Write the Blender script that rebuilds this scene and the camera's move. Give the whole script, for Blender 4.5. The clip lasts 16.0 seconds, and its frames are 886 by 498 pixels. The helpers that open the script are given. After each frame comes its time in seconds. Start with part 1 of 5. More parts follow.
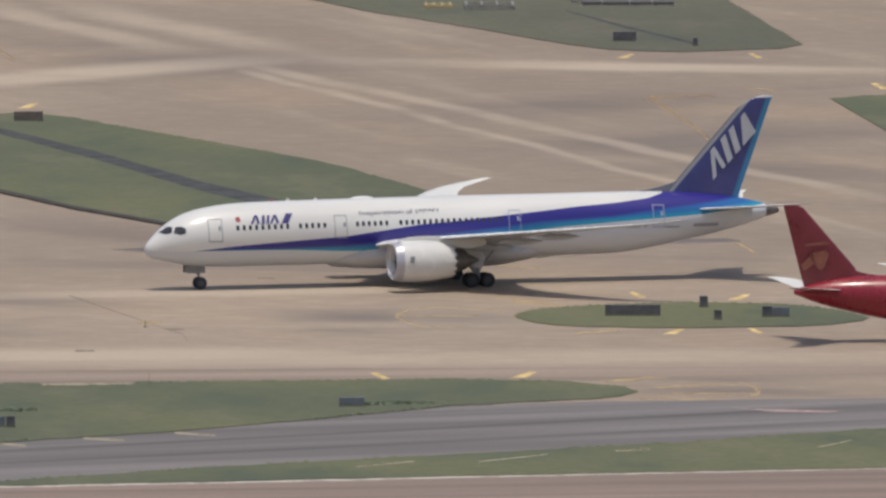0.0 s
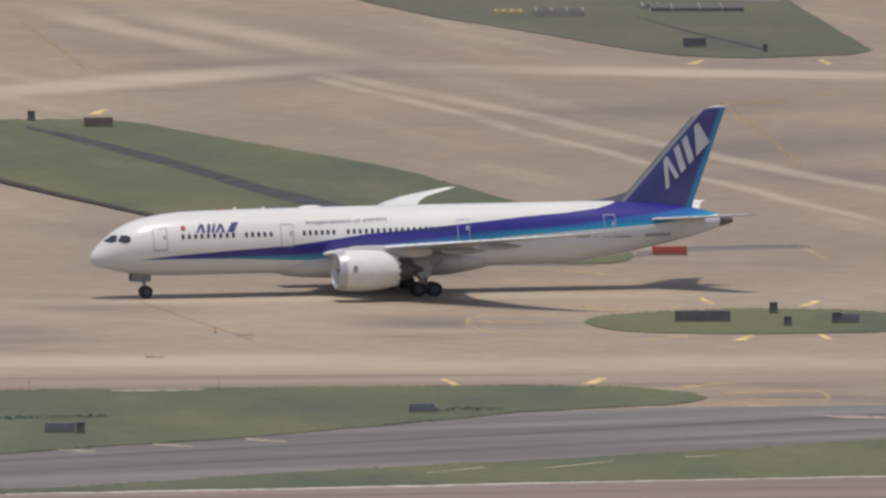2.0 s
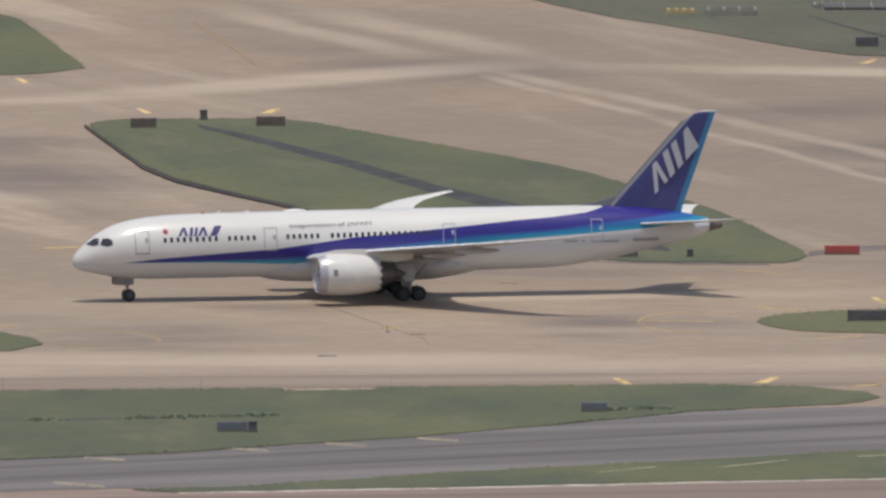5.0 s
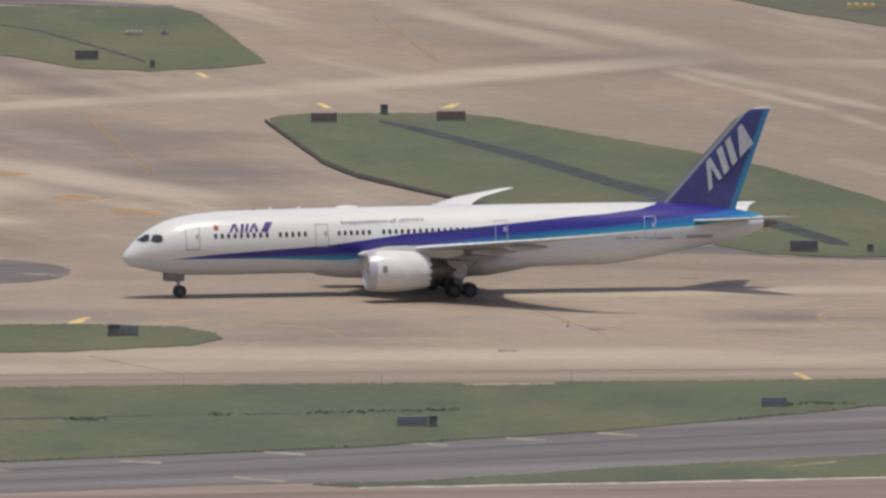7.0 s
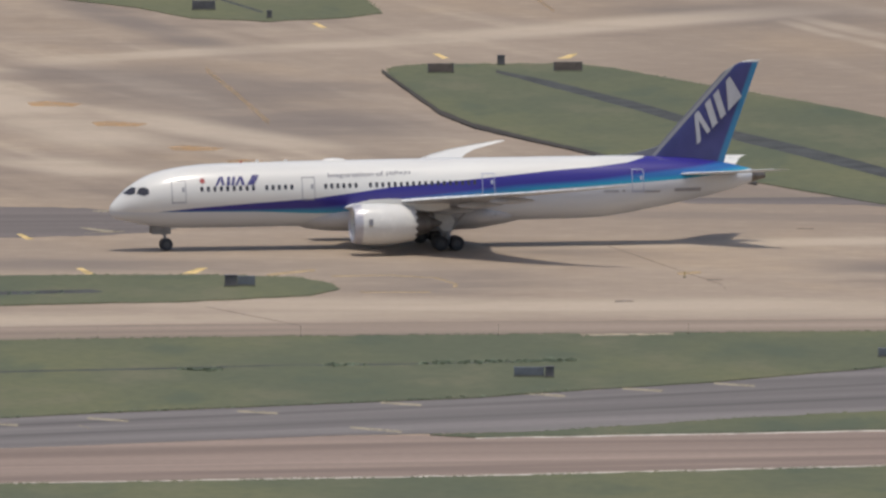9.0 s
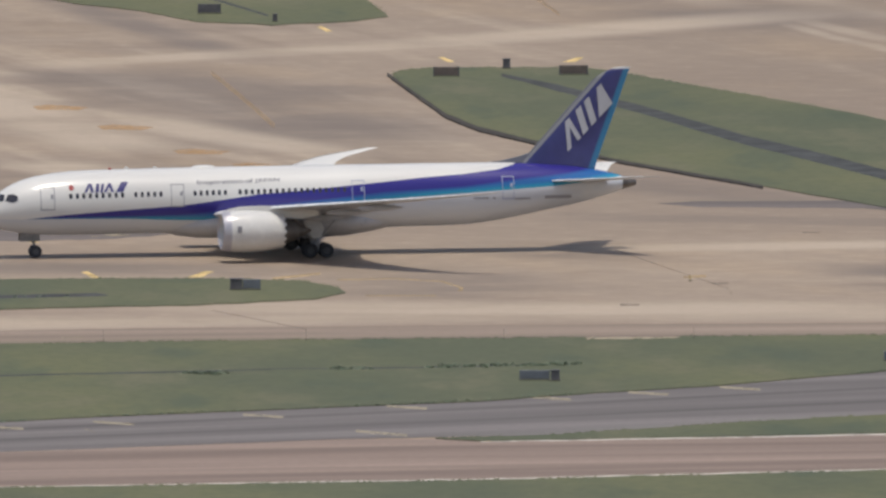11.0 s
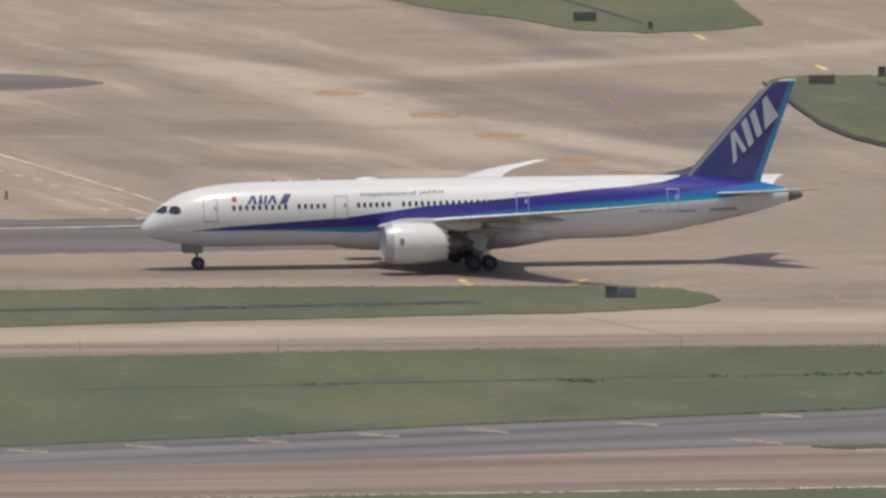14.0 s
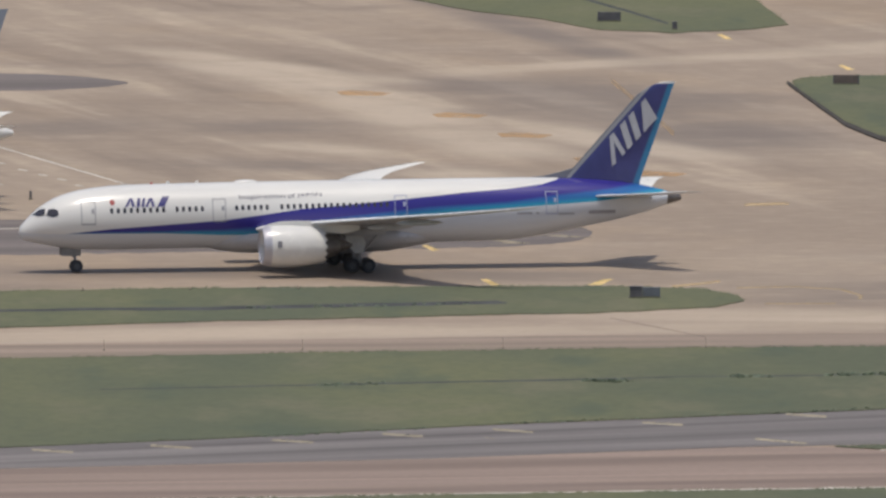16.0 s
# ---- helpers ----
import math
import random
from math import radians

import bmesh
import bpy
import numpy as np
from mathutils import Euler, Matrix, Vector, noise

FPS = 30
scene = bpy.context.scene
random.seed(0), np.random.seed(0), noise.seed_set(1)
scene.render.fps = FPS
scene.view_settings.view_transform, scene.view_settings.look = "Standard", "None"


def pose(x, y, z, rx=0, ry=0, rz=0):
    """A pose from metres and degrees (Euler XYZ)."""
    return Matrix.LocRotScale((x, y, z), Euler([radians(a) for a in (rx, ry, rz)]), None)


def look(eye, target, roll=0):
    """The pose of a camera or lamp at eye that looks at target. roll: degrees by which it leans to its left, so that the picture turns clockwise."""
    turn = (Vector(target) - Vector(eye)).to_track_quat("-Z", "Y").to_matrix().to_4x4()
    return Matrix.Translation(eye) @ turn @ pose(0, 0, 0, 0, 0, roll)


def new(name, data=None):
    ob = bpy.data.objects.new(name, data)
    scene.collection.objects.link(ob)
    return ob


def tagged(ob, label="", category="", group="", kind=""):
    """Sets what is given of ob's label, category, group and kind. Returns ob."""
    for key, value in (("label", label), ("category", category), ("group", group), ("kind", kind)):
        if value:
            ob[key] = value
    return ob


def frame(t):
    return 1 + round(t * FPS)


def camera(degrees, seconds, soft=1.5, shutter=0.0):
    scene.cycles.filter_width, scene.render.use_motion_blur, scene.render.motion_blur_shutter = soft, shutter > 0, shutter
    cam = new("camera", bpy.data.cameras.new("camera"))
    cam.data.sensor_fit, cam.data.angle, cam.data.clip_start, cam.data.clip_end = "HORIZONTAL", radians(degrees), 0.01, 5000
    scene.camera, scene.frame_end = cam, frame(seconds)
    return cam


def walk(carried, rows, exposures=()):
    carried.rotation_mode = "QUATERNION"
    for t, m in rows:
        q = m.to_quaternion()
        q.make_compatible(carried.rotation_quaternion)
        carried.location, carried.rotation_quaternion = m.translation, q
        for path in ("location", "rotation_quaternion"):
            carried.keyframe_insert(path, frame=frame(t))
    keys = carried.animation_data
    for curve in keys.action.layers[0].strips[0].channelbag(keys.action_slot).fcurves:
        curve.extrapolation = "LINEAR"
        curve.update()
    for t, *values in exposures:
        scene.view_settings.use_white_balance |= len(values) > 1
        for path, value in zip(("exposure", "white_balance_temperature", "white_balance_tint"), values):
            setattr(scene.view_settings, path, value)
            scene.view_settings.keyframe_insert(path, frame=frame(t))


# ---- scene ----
# Camera: a long lens on a hill top, panning with the taxiing airliner.
cam = camera(1.81847, 16.0, soft=2.7)
EYE_Z = 190.93
# seconds, turn to the right and tilt down in degrees
PAN = [(0, 0.9705, 4.1281), (0.5, 0.8916, 4.1264), (1, 0.8049, 4.1245), (1.5, 0.8134, 4.1050), (2, 0.8267, 4.1156),
    (2.5, 0.8515, 4.1298), (3, 0.8649, 4.1262), (3.5, 0.8435, 4.1317), (4, 0.6908, 4.1281), (4.5, 0.5576, 4.1316),
    (5, 0.4719, 4.1174), (5.2, 0.4475, 4.1228), (7.3, 0.0858, 4.1281), (7.5, 0.0925, 4.1264), (8, -0.0000, 4.1548),
    (8.2, -0.0852, 4.1850), (10.3, -0.1563, 4.2436), (10.5, -0.1248, 4.2205), (11, -0.1509, 4.2224), (11.5, -0.3071, 4.2188),
    (12, -0.4311, 4.2224), (12.5, -0.5719, 4.2179), (13, -0.6446, 4.2152), (13.5, -0.7885, 4.2082), (14, -0.9234, 4.2064),
    (14.5, -0.9910, 4.2010), (15, -0.9856, 4.2028), (15.5, -0.9554, 4.2045), (16, -0.9733, 4.2064)]
walk(cam, [(t, pose(0, -2600, EYE_Z, 90 - tilt, 0, -turn)) for t, turn, tilt in PAN])

# ---- light ----
SUN_WAY = Vector((0.0, -3.1, 16.8)).normalized()
world = bpy.data.worlds.new("sky")
scene.world = world
world.use_nodes = True
wn = world.node_tree.nodes
sky = wn.new("ShaderNodeTexSky")
sky.sky_type, sky.sun_disc = "NISHITA", False
sky.sun_elevation, sky.sun_rotation = math.asin(SUN_WAY.z), math.atan2(SUN_WAY.x, SUN_WAY.y)
sky.air_density, sky.dust_density = 1.0, 3.0
world.node_tree.links.new(sky.outputs[0], wn["Background"].inputs[0])
wn["Background"].inputs[1].default_value = 0.15
sun = new("sun", bpy.data.lights.new("sun", "SUN"))
sun.data.energy, sun.data.angle, sun.data.color = 3.05, radians(0.55), (1.0, 0.935, 0.825)
sun.matrix_world = look(SUN_WAY * 500, (0, 0, 0))
scene.view_settings.exposure = -0.50


# ---- material helpers ----
class Mat:
    """A node material with short helpers."""

    def __init__(self, name, rough=0.6, metal=0.0, spec=0.5):
        self.mat = bpy.data.materials.new(name)
        self.mat.use_nodes = True
        self.n, self.l = self.mat.node_tree.nodes, self.mat.node_tree.links
        self.b = self.n["Principled BSDF"]
        self.b.inputs["Roughness"].default_value = rough
        self.b.inputs["Metallic"].default_value = metal
        self.b.inputs["Specular IOR Level"].default_value = spec
        self.pos = None

    def put(self, sock, v):
        if isinstance(v, bpy.types.NodeSocket):
            self.l.new(v, sock)
        else:
            sock.default_value = v

    def place(self, world_space=False):
        if self.pos is None:
            if world_space:
                self.pos = self.n.new("ShaderNodeNewGeometry").outputs["Position"]
            else:
                self.pos = self.n.new("ShaderNodeTexCoord").outputs["Object"]
        return self.pos

    def math(self, op, a, b=0.0, c=None, clamp=False):
        m = self.n.new("ShaderNodeMath")
        m.operation, m.use_clamp = op, clamp
        self.put(m.inputs[0], a)
        self.put(m.inputs[1], b)
        if c is not None:
            self.put(m.inputs[2], c)
        return m.outputs[0]

    def vec(self, op, a, b):
        m = self.n.new("ShaderNodeVectorMath")
        m.operation = op
        self.put(m.inputs[0], a)
        self.put(m.inputs[1], b)
        return m.outputs["Value"] if op == "DOT_PRODUCT" else m.outputs[0]

    def ramp(self, v, a, b, lo=0.0, hi=1.0, smooth=True):
        m = self.n.new("ShaderNodeMapRange")
        m.interpolation_type = "SMOOTHSTEP" if smooth else "LINEAR"
        self.put(m.inputs[0], v)
        for i, q in enumerate((a, b, lo, hi)):
            self.put(m.inputs[i + 1], q)
        return m.outputs[0]

    def mix(self, f, a, b, blend="MIX"):
        m = self.n.new("ShaderNodeMix")
        m.data_type, m.blend_type = "RGBA", blend
        self.put(m.inputs[0], f)
        self.put(m.inputs[6], (*a, 1) if isinstance(a, tuple) else a)
        self.put(m.inputs[7], (*b, 1) if isinstance(b, tuple) else b)
        return m.outputs[2]

    def noise(self, scale, detail=4.0, stretch=(1, 1, 1), turn=0.0, rough=0.55, vec=None):
        m = self.n.new("ShaderNodeMapping")
        m.vector_type = "TEXTURE"
        m.inputs["Rotation"].default_value = (0, 0, radians(turn))
        m.inputs["Scale"].default_value = stretch
        self.put(m.inputs[0], vec if vec is not None else self.place())
        t = self.n.new("ShaderNodeTexNoise")
        t.inputs["Scale"].default_value, t.inputs["Detail"].default_value = scale, detail
        t.inputs["Roughness"].default_value = rough
        self.l.new(m.outputs[0], t.inputs["Vector"])
        return t.outputs[0], t.outputs[1]

    def curve(self, v, pts):
        """A value read from straight pieces between points (position 0..1, value 0..1)."""
        r = self.n.new("ShaderNodeValToRGB")
        e = r.color_ramp.elements
        e[0].position, e[0].color = pts[0][0], (*[pts[0][1]] * 3, 1)
        e[1].position, e[1].color = pts[-1][0], (*[pts[-1][1]] * 3, 1)
        for p, q in pts[1:-1]:
            k = e.new(p)
            k.color = (q, q, q, 1)
        self.put(r.inputs[0], v)
        return r.outputs[0]

    def bump(self, h, strength=0.3, dist=0.02):
        m = self.n.new("ShaderNodeBump")
        m.inputs["Strength"].default_value, m.inputs["Distance"].default_value = strength, dist
        self.put(m.inputs["Height"], h)
        self.l.new(m.outputs[0], self.b.inputs["Normal"])

    def colour(self, c):
        self.put(self.b.inputs["Base Color"], (*c, 1) if isinstance(c, tuple) else c)
        return self.mat


def plain(name, c, rough=0.6, metal=0.0, vary=0.15, scale=1.5, spec=0.5):
    """A paint or metal with soft blotches and fine grain."""
    m = Mat(name, rough, metal, spec)
    a, _ = m.noise(scale, 5)
    b, _ = m.noise(scale * 9, 3)
    f = m.math("ADD", m.math("MULTIPLY", a, 0.7), m.math("MULTIPLY", b, 0.3))
    dark = tuple(x * (1 - vary) for x in c)
    light = tuple(min(1, x * (1 + vary)) for x in c)
    m.put(m.b.inputs["Roughness"], m.ramp(f, 0.3, 0.7, max(0.05, rough - 0.1), min(1, rough + 0.1)))
    return m.colour(m.mix(m.ramp(f, 0.3, 0.7), dark, light))


def band(m, p, a, b, half, fade):
    """A soft-edged streak from a to b on the ground."""
    a, b = Vector(a), Vector(b)
    d = (b - a).normalized()
    n = Vector((-d.y, d.x))
    off_line = m.math("ABSOLUTE", m.math("SUBTRACT", m.vec("DOT_PRODUCT", p, (n.x, n.y, 0)), a.dot(n)))
    along = m.vec("DOT_PRODUCT", p, (d.x, d.y, 0))
    k = m.ramp(off_line, half * 0.3, half * 1.5, 1, 0)
    k = m.math("MULTIPLY", k, m.ramp(along, a.dot(d) - fade, a.dot(d) + fade))
    return m.math("MULTIPLY", k, m.ramp(along, b.dot(d) - fade, b.dot(d) + fade, 1, 0))


# streaks on the concrete: from, to, half width, fade, strength (dark below zero)
STREAKS = [((28.8, 302.3), (43.9, 240.8), 1.2, 12, 0.5), ((43.2, 243.4), (86.4, 68.0), 1.1, 20, 0.5),
    ((28.9, 312.2), (88.0, 116.7), 1.7, 20, 0.5), ((1.8, 410.1), (20.3, 339.5), 3, 20, 0.5),
    ((13.2, 408.2), (30.8, 342.3), 4, 25, 0.5), ((-45.2, 242.5), (-10.7, 272.1), 5, 25, 0.8),
    ((-10.7, 273.8), (27.6, 316.7), 7, 25, 0.8), ((44.1, 316.7), (95.1, 300.5), 7, 25, 0.8),
    ((-74.0, 258.1), (-58.7, 215.3), 5, 10, 0.8), ((-58.7, 215.3), (-37.3, 117.5), 6, 15, 0.8),
    ((-62.6, 137.3), (-51.2, 121.4), 4, 8, 0.8), ((-52.5, 190.2), (-37.4, 125.4), 4, 10, 0.8),
    ((-39.5, 164.7), (-18.9, 112.7), 5, 12, 0.8), ((-46.3, 101.0), (-38.8, 77.9), 5, 6, 0.8),
    ((-80.8, 279.1), (-53.6, 227.1), 4, 12, 0.8), ((-100.0, -117.0), (0.0, -95.0), 8, 40, 0.65), ((0.0, -94.0), (90.0, -88.0), 9, 40, 0.55),
    ((-29.8, -85.7), (36.5, -87.7), 8, 25, 0.8), ((6.1, -14.3), (53.5, -5.8), 5, 30, 0.8),
    ((-89.8, -120.3), (-29.7, -97.1), 8, 40, 0.8), ((17.6, 328.5), (35.1, 301.4), 14, 10, -0.6),
    ((-41.7, 235.7), (-27.3, 181.1), 12, 12, -0.6), ((-27.6, 206.0), (-17.9, 120.6), 14, 12, -0.6),
    ((-71.5, 160.6), (-55.9, 162.2), 9, 10, -0.6), ((-99.5, 148.5), (-77.7, 167.1), 9, 20, -0.6),
    ((-70.7, 112.7), (-48.5, 101.0), 8, 15, -0.6), ((-66.4, 417.9), (-28.0, 252.9), 3, 20, -0.6),
    ((-85.3, -33.4), (-14.8, -39.0), 7, 25, -0.6), ((-15.6, -66.7), (-6.9, -68.1), 5, 10, -0.6),
    ((29.0, -41.0), (41.0, -38.5), 8, 6, -0.8), ((41.0, -37.0), (48.0, -46.0), 6, 5, -0.5), ((-17.0, -54.0), (2.0, -48.0), 7, 7, -0.6), ((-12.0, -63.0), (6.0, -60.0), 5, 6, -0.5), ((58.0, -110.0), (75.0, -112.0), 6, 8, -0.6), ((62.0, -129.0), (75.0, -132.0), 5, 6, -0.6), ((40.3, -42.5), (47.5, -46.0), 4, 8, -0.6),
    ((62.0, -128.8), (68.5, -130.7), 4, 8, -0.6),
    ((6.3, 81.7), (27.7, 44.0), 7, 18, -0.6), ((49.8, 235.7), (73.5, 261.6), 10, 18, -0.6),
    ((57.2, 177.0), (86.6, 214.4), 12, 20, -0.6), ((68.1, 160.6), (90.0, 144.5), 8, 20, -0.6),
    ((11.3, -28.5), (-0.2, -14.3), 7, 12, -0.6), ((6.0, 27.0), (50.0, 21.0), 6, 8, -0.4)]


def concrete():
    m = Mat("concrete_apron", 0.75, 0, 0.3)
    p = m.place(True)
    _, wob = m.noise(0.02, 2)
    q = m.vec("ADD", p, m.vec("MULTIPLY", m.vec("SUBTRACT", wob, (0.5, 0.5, 0.5)), (5, 11, 0)))
    big, _ = m.noise(0.011, 4, (1.3, 1, 1), 8)
    streak, _ = m.noise(0.095, 4, (9, 1, 1), -75)
    streak2, _ = m.noise(0.05, 5, (2.6, 1, 1), 9)
    patch, _ = m.noise(0.045, 5, (1.4, 1, 1))
    fine, _ = m.noise(0.9, 4)
    c = m.mix(m.ramp(big, 0.3, 0.7), (0.318, 0.247, 0.186), (0.41, 0.325, 0.246))
    far = m.ramp(m.vec("DOT_PRODUCT", q, (0, 1, 0)), 15, 60)
    old = m.math("MULTIPLY", far, m.ramp(m.vec("DOT_PRODUCT", q, (1, 0, 0)), -25, 25, 0, 0.6))
    c = m.mix(old, c, (0.275, 0.214, 0.163))
    s = m.n.new("ShaderNodeMix")
    m.put(s.inputs[0], far)
    m.put(s.inputs[2], streak2)
    m.put(s.inputs[3], streak)
    s = s.outputs[0]
    west = m.ramp(m.vec("DOT_PRODUCT", q, (1, 0, 0)), -35, 15, 1, 0.4)
    west = m.math("MAXIMUM", west, m.math("MULTIPLY", m.math("SUBTRACT", 1.0, far), 0.38))
    west = m.math("MULTIPLY", west, m.ramp(far, 0.0, 1.0, 0.45, 0.9))
    s = m.math("ADD", 0.495, m.math("MULTIPLY", m.math("SUBTRACT", s, 0.495), west))
    c = m.mix(m.ramp(s, 0.50, 0.64, 0, 0.8), c, (0.52, 0.42, 0.318))
    c = m.mix(m.ramp(s, 0.48, 0.34, 0, 0.62), c, (0.232, 0.180, 0.140))
    c = m.mix(m.ramp(patch, 0.53, 0.70, 0, 0.6), c, (0.235, 0.185, 0.150))
    warm, _ = m.noise(0.03, 4, (1, 2.2, 1), 20)
    c = m.mix(m.ramp(warm, 0.5, 0.68, 0, 0.35), c, (0.46, 0.335, 0.215))
    scuff, _ = m.noise(0.42, 5, (1.6, 1.0, 1), 0, 0.65)
    c = m.mix(m.ramp(scuff, 0.36, 0.66, 0.22, -0.0), c, (0.20, 0.158, 0.128))
    c = m.mix(m.ramp(scuff, 0.52, 0.75, 0.0, 0.22), c, (0.56, 0.45, 0.33))
    total_l, total_d = None, None
    for a, b, half, fade, k in STREAKS:
        v = m.math("MULTIPLY", band(m, q, a, b, half, fade), abs(k))
        if k > 0:
            total_l = v if total_l is None else m.math("MAXIMUM", total_l, v)
        else:
            total_d = v if total_d is None else m.math("MAXIMUM", total_d, v)
    broken = m.ramp(patch, 0.30, 0.55, 0.35, 1.0)
    total_l, total_d = m.math("MULTIPLY", total_l, broken), m.math("MULTIPLY", total_d, broken)
    c = m.mix(total_d, c, (0.165, 0.138, 0.124))
    c = m.mix(total_l, c, (0.535, 0.44, 0.34))
    c = m.mix(m.ramp(fine, 0.3, 0.7, 0, 0.10), c, (0.15, 0.12, 0.10))
    slab = m.n.new("ShaderNodeTexBrick")
    slab.offset = 0.0
    slab.inputs["Scale"].default_value = 1.0
    slab.inputs["Mortar Size"].default_value = 0.05
    slab.inputs["Brick Width"].default_value, slab.inputs["Row Height"].default_value = 5.0, 5.0
    slab.inputs["Color1"].default_value = slab.inputs["Color2"].default_value = (1, 1, 1, 1)
    slab.inputs["Color2"].default_value = (0.94, 0.94, 0.94, 1)
    slab.inputs["Mortar"].default_value = (0.72, 0.72, 0.72, 1)
    m.l.new(p, slab.inputs[0])
    c = m.mix(0.12, c, slab.outputs[0], "MULTIPLY")
    m.bump(fine, 0.15, 0.01)
    return m.colour(c)


def grass(name, a, b, dry):
    m = Mat(name, 0.95, 0, 0.1)
    m.place(True)
    big, _ = m.noise(0.028, 5, (1.2, 2.6, 1), 4)
    mid, _ = m.noise(0.10, 5, (1, 3.0, 1))
    fine, _ = m.noise(0.8, 5, (1, 2.5, 1), 0, 0.65)
    c = m.mix(m.ramp(big, 0.38, 0.62), a, b)
    c = m.mix(m.ramp(mid, 0.50, 0.70, 0, 0.6), c, dry)
    c = m.mix(m.ramp(mid, 0.46, 0.32, 0, 0.5), c, tuple(x * q for x, q in zip(a, (0.72, 0.84, 0.95))))
    c = m.mix(m.ramp(fine, 0.35, 0.7, 0, 0.3), c, tuple(x * 0.75 for x in a))
    m.bump(fine, 0.35, 0.05)
    return m.colour(c)


def asphalt(name, c0, turn, tracks=()):
    m = Mat(name, 0.85, 0, 0.25)
    p = m.place(True)
    s, _ = m.noise(0.12, 5, (14, 1, 1), turn)
    fine, _ = m.noise(1.2, 4)
    c = m.mix(m.ramp(s, 0.3, 0.7), tuple(x * 0.75 for x in c0), tuple(x * 1.25 for x in c0))
    for a, b, half, fade, k in tracks:
        c = m.mix(m.math("MULTIPLY", band(m, p, a, b, half, fade), abs(k)), c,
                  tuple(x * (0.5 if k < 0 else 1.6) for x in c0))
    c = m.mix(m.ramp(fine, 0.3, 0.7, 0, 0.2), c, tuple(x * 0.6 for x in c0))
    m.bump(fine, 0.2, 0.01)
    return m.colour(c)


def worn_paint(name, c, keep=0.75):
    """Thin road paint, worn through in patches to what lies under it."""
    m = Mat(name, 0.7, 0, 0.3)
    m.place(True)
    a, _ = m.noise(0.5, 5, (1, 3, 1))
    b, _ = m.noise(3.0, 4, (1, 4, 1))
    f = m.math("ADD", m.math("MULTIPLY", a, 0.65), m.math("MULTIPLY", b, 0.35))
    m.put(m.b.inputs["Alpha"], m.ramp(f, 0.38, 0.66, keep, keep * 0.5))
    return m.colour(m.mix(b, tuple(x * 0.9 for x in c), c))


CONCRETE = concrete()
GRASS = grass("mown_grass", (0.120, 0.133, 0.090), (0.160, 0.165, 0.096), (0.186, 0.178, 0.120))
GRASS_DULL = grass("dull_grass", (0.124, 0.126, 0.096), (0.146, 0.146, 0.108), (0.168, 0.156, 0.122))
ROAD_TRACKS = [((-78.4, -243.1), (-3.4, -200.9), 1.3, 20, -0.7), ((-3.4, -200.9), (80.7, -146.9), 1.3, 20, -0.7),
    ((-78.1, -252.6), (-3.4, -213.7), 1.3, 20, -0.6), ((-3.4, -213.7), (80.2, -163.5), 1.3, 20, -0.6)]
ASPHALT = asphalt("taxiway_asphalt", (0.196, 0.178, 0.172), 24, ROAD_TRACKS)
ASPHALT_DARK = asphalt("shoulder_asphalt", (0.18, 0.155, 0.145), 3)
RUNWAY = asphalt("runway_concrete", (0.264, 0.201, 0.168), 9, [((-77.4, -274.1), (31.2, -252.6), 1.0, 20, 0.45), ((-77.7, -265.4), (0.8, -246.7), 5, 20, 0.25),
    ((-76.9, -288.5), (77.6, -241.9), 2.0, 30, -0.35), ((-56.3, -259.6), (-4.0, -241.9), 3, 20, -0.3)])
SHOULDER = asphalt("stained_shoulder_concrete", (0.292, 0.230, 0.184), 6)
TAR = worn_paint("tar_line", (0.18, 0.145, 0.125), 0.5)
DRAIN = plain("drain_concrete", (0.080, 0.084, 0.086), 0.95, 0, 0.35, 0.3, 0.05)
# Concrete darkened so that the kerb's shadow is part of its colour.
KERB = plain("shaded_kerb_concrete", (0.075, 0.07, 0.066), 0.95, 0, 0.3, 0.5, 0.05)
YELLOW = worn_paint("yellow_marking", (0.88, 0.65, 0.28), 1.0)
YELLOW_FAINT = worn_paint("faded_yellow_marking", (0.70, 0.52, 0.28), 0.60)
YELLOW_GHOST = worn_paint("ghosted_yellow_marking", (0.56, 0.38, 0.20), 0.42)
ORANGE = worn_paint("faded_orange_marking", (0.62, 0.38, 0.17), 0.55)
WHITE_MARK = worn_paint("white_marking", (0.84, 0.77, 0.67), 0.75)
CREAM_MARK = worn_paint("cream_marking", (0.60, 0.52, 0.37), 0.62)
PINK_MARK = worn_paint("pinkish_worn_paint", (0.62, 0.45, 0.42), 0.70)


# ---- mesh helpers ----
def mesh_object(name, bm, mat, smooth=False):
    me = bpy.data.meshes.new(name)
    bmesh.ops.recalc_face_normals(bm, faces=bm.faces)
    bm.to_mesh(me)
    bm.free()
    for x in mat if isinstance(mat, (list, tuple)) else [mat]:
        me.materials.append(x)
    if smooth:
        me.polygons.foreach_set("use_smooth", [True] * len(me.polygons))
        me.set_sharp_from_angle(angle=radians(40))
    return new(name, me)


def part(name, bm, mat, parent, label="", smooth=False):
    ob = mesh_object(name, bm, mat, smooth)
    ob.parent = parent
    return tagged(ob, label)


def box(bm, x0, x1, y0, y1, z0, z1, bevel=0.0):
    m = Matrix.Translation(((x0 + x1) / 2, (y0 + y1) / 2, (z0 + z1) / 2)) @ Matrix.Diagonal((x1 - x0, y1 - y0, z1 - z0, 1))
    vs = bmesh.ops.create_cube(bm, size=1, matrix=m)["verts"]
    if bevel:
        es = list({e for v in vs for e in v.link_edges})
        bmesh.ops.bevel(bm, geom=es, offset=bevel, segments=2, affect="EDGES", profile=0.5)
    return bm


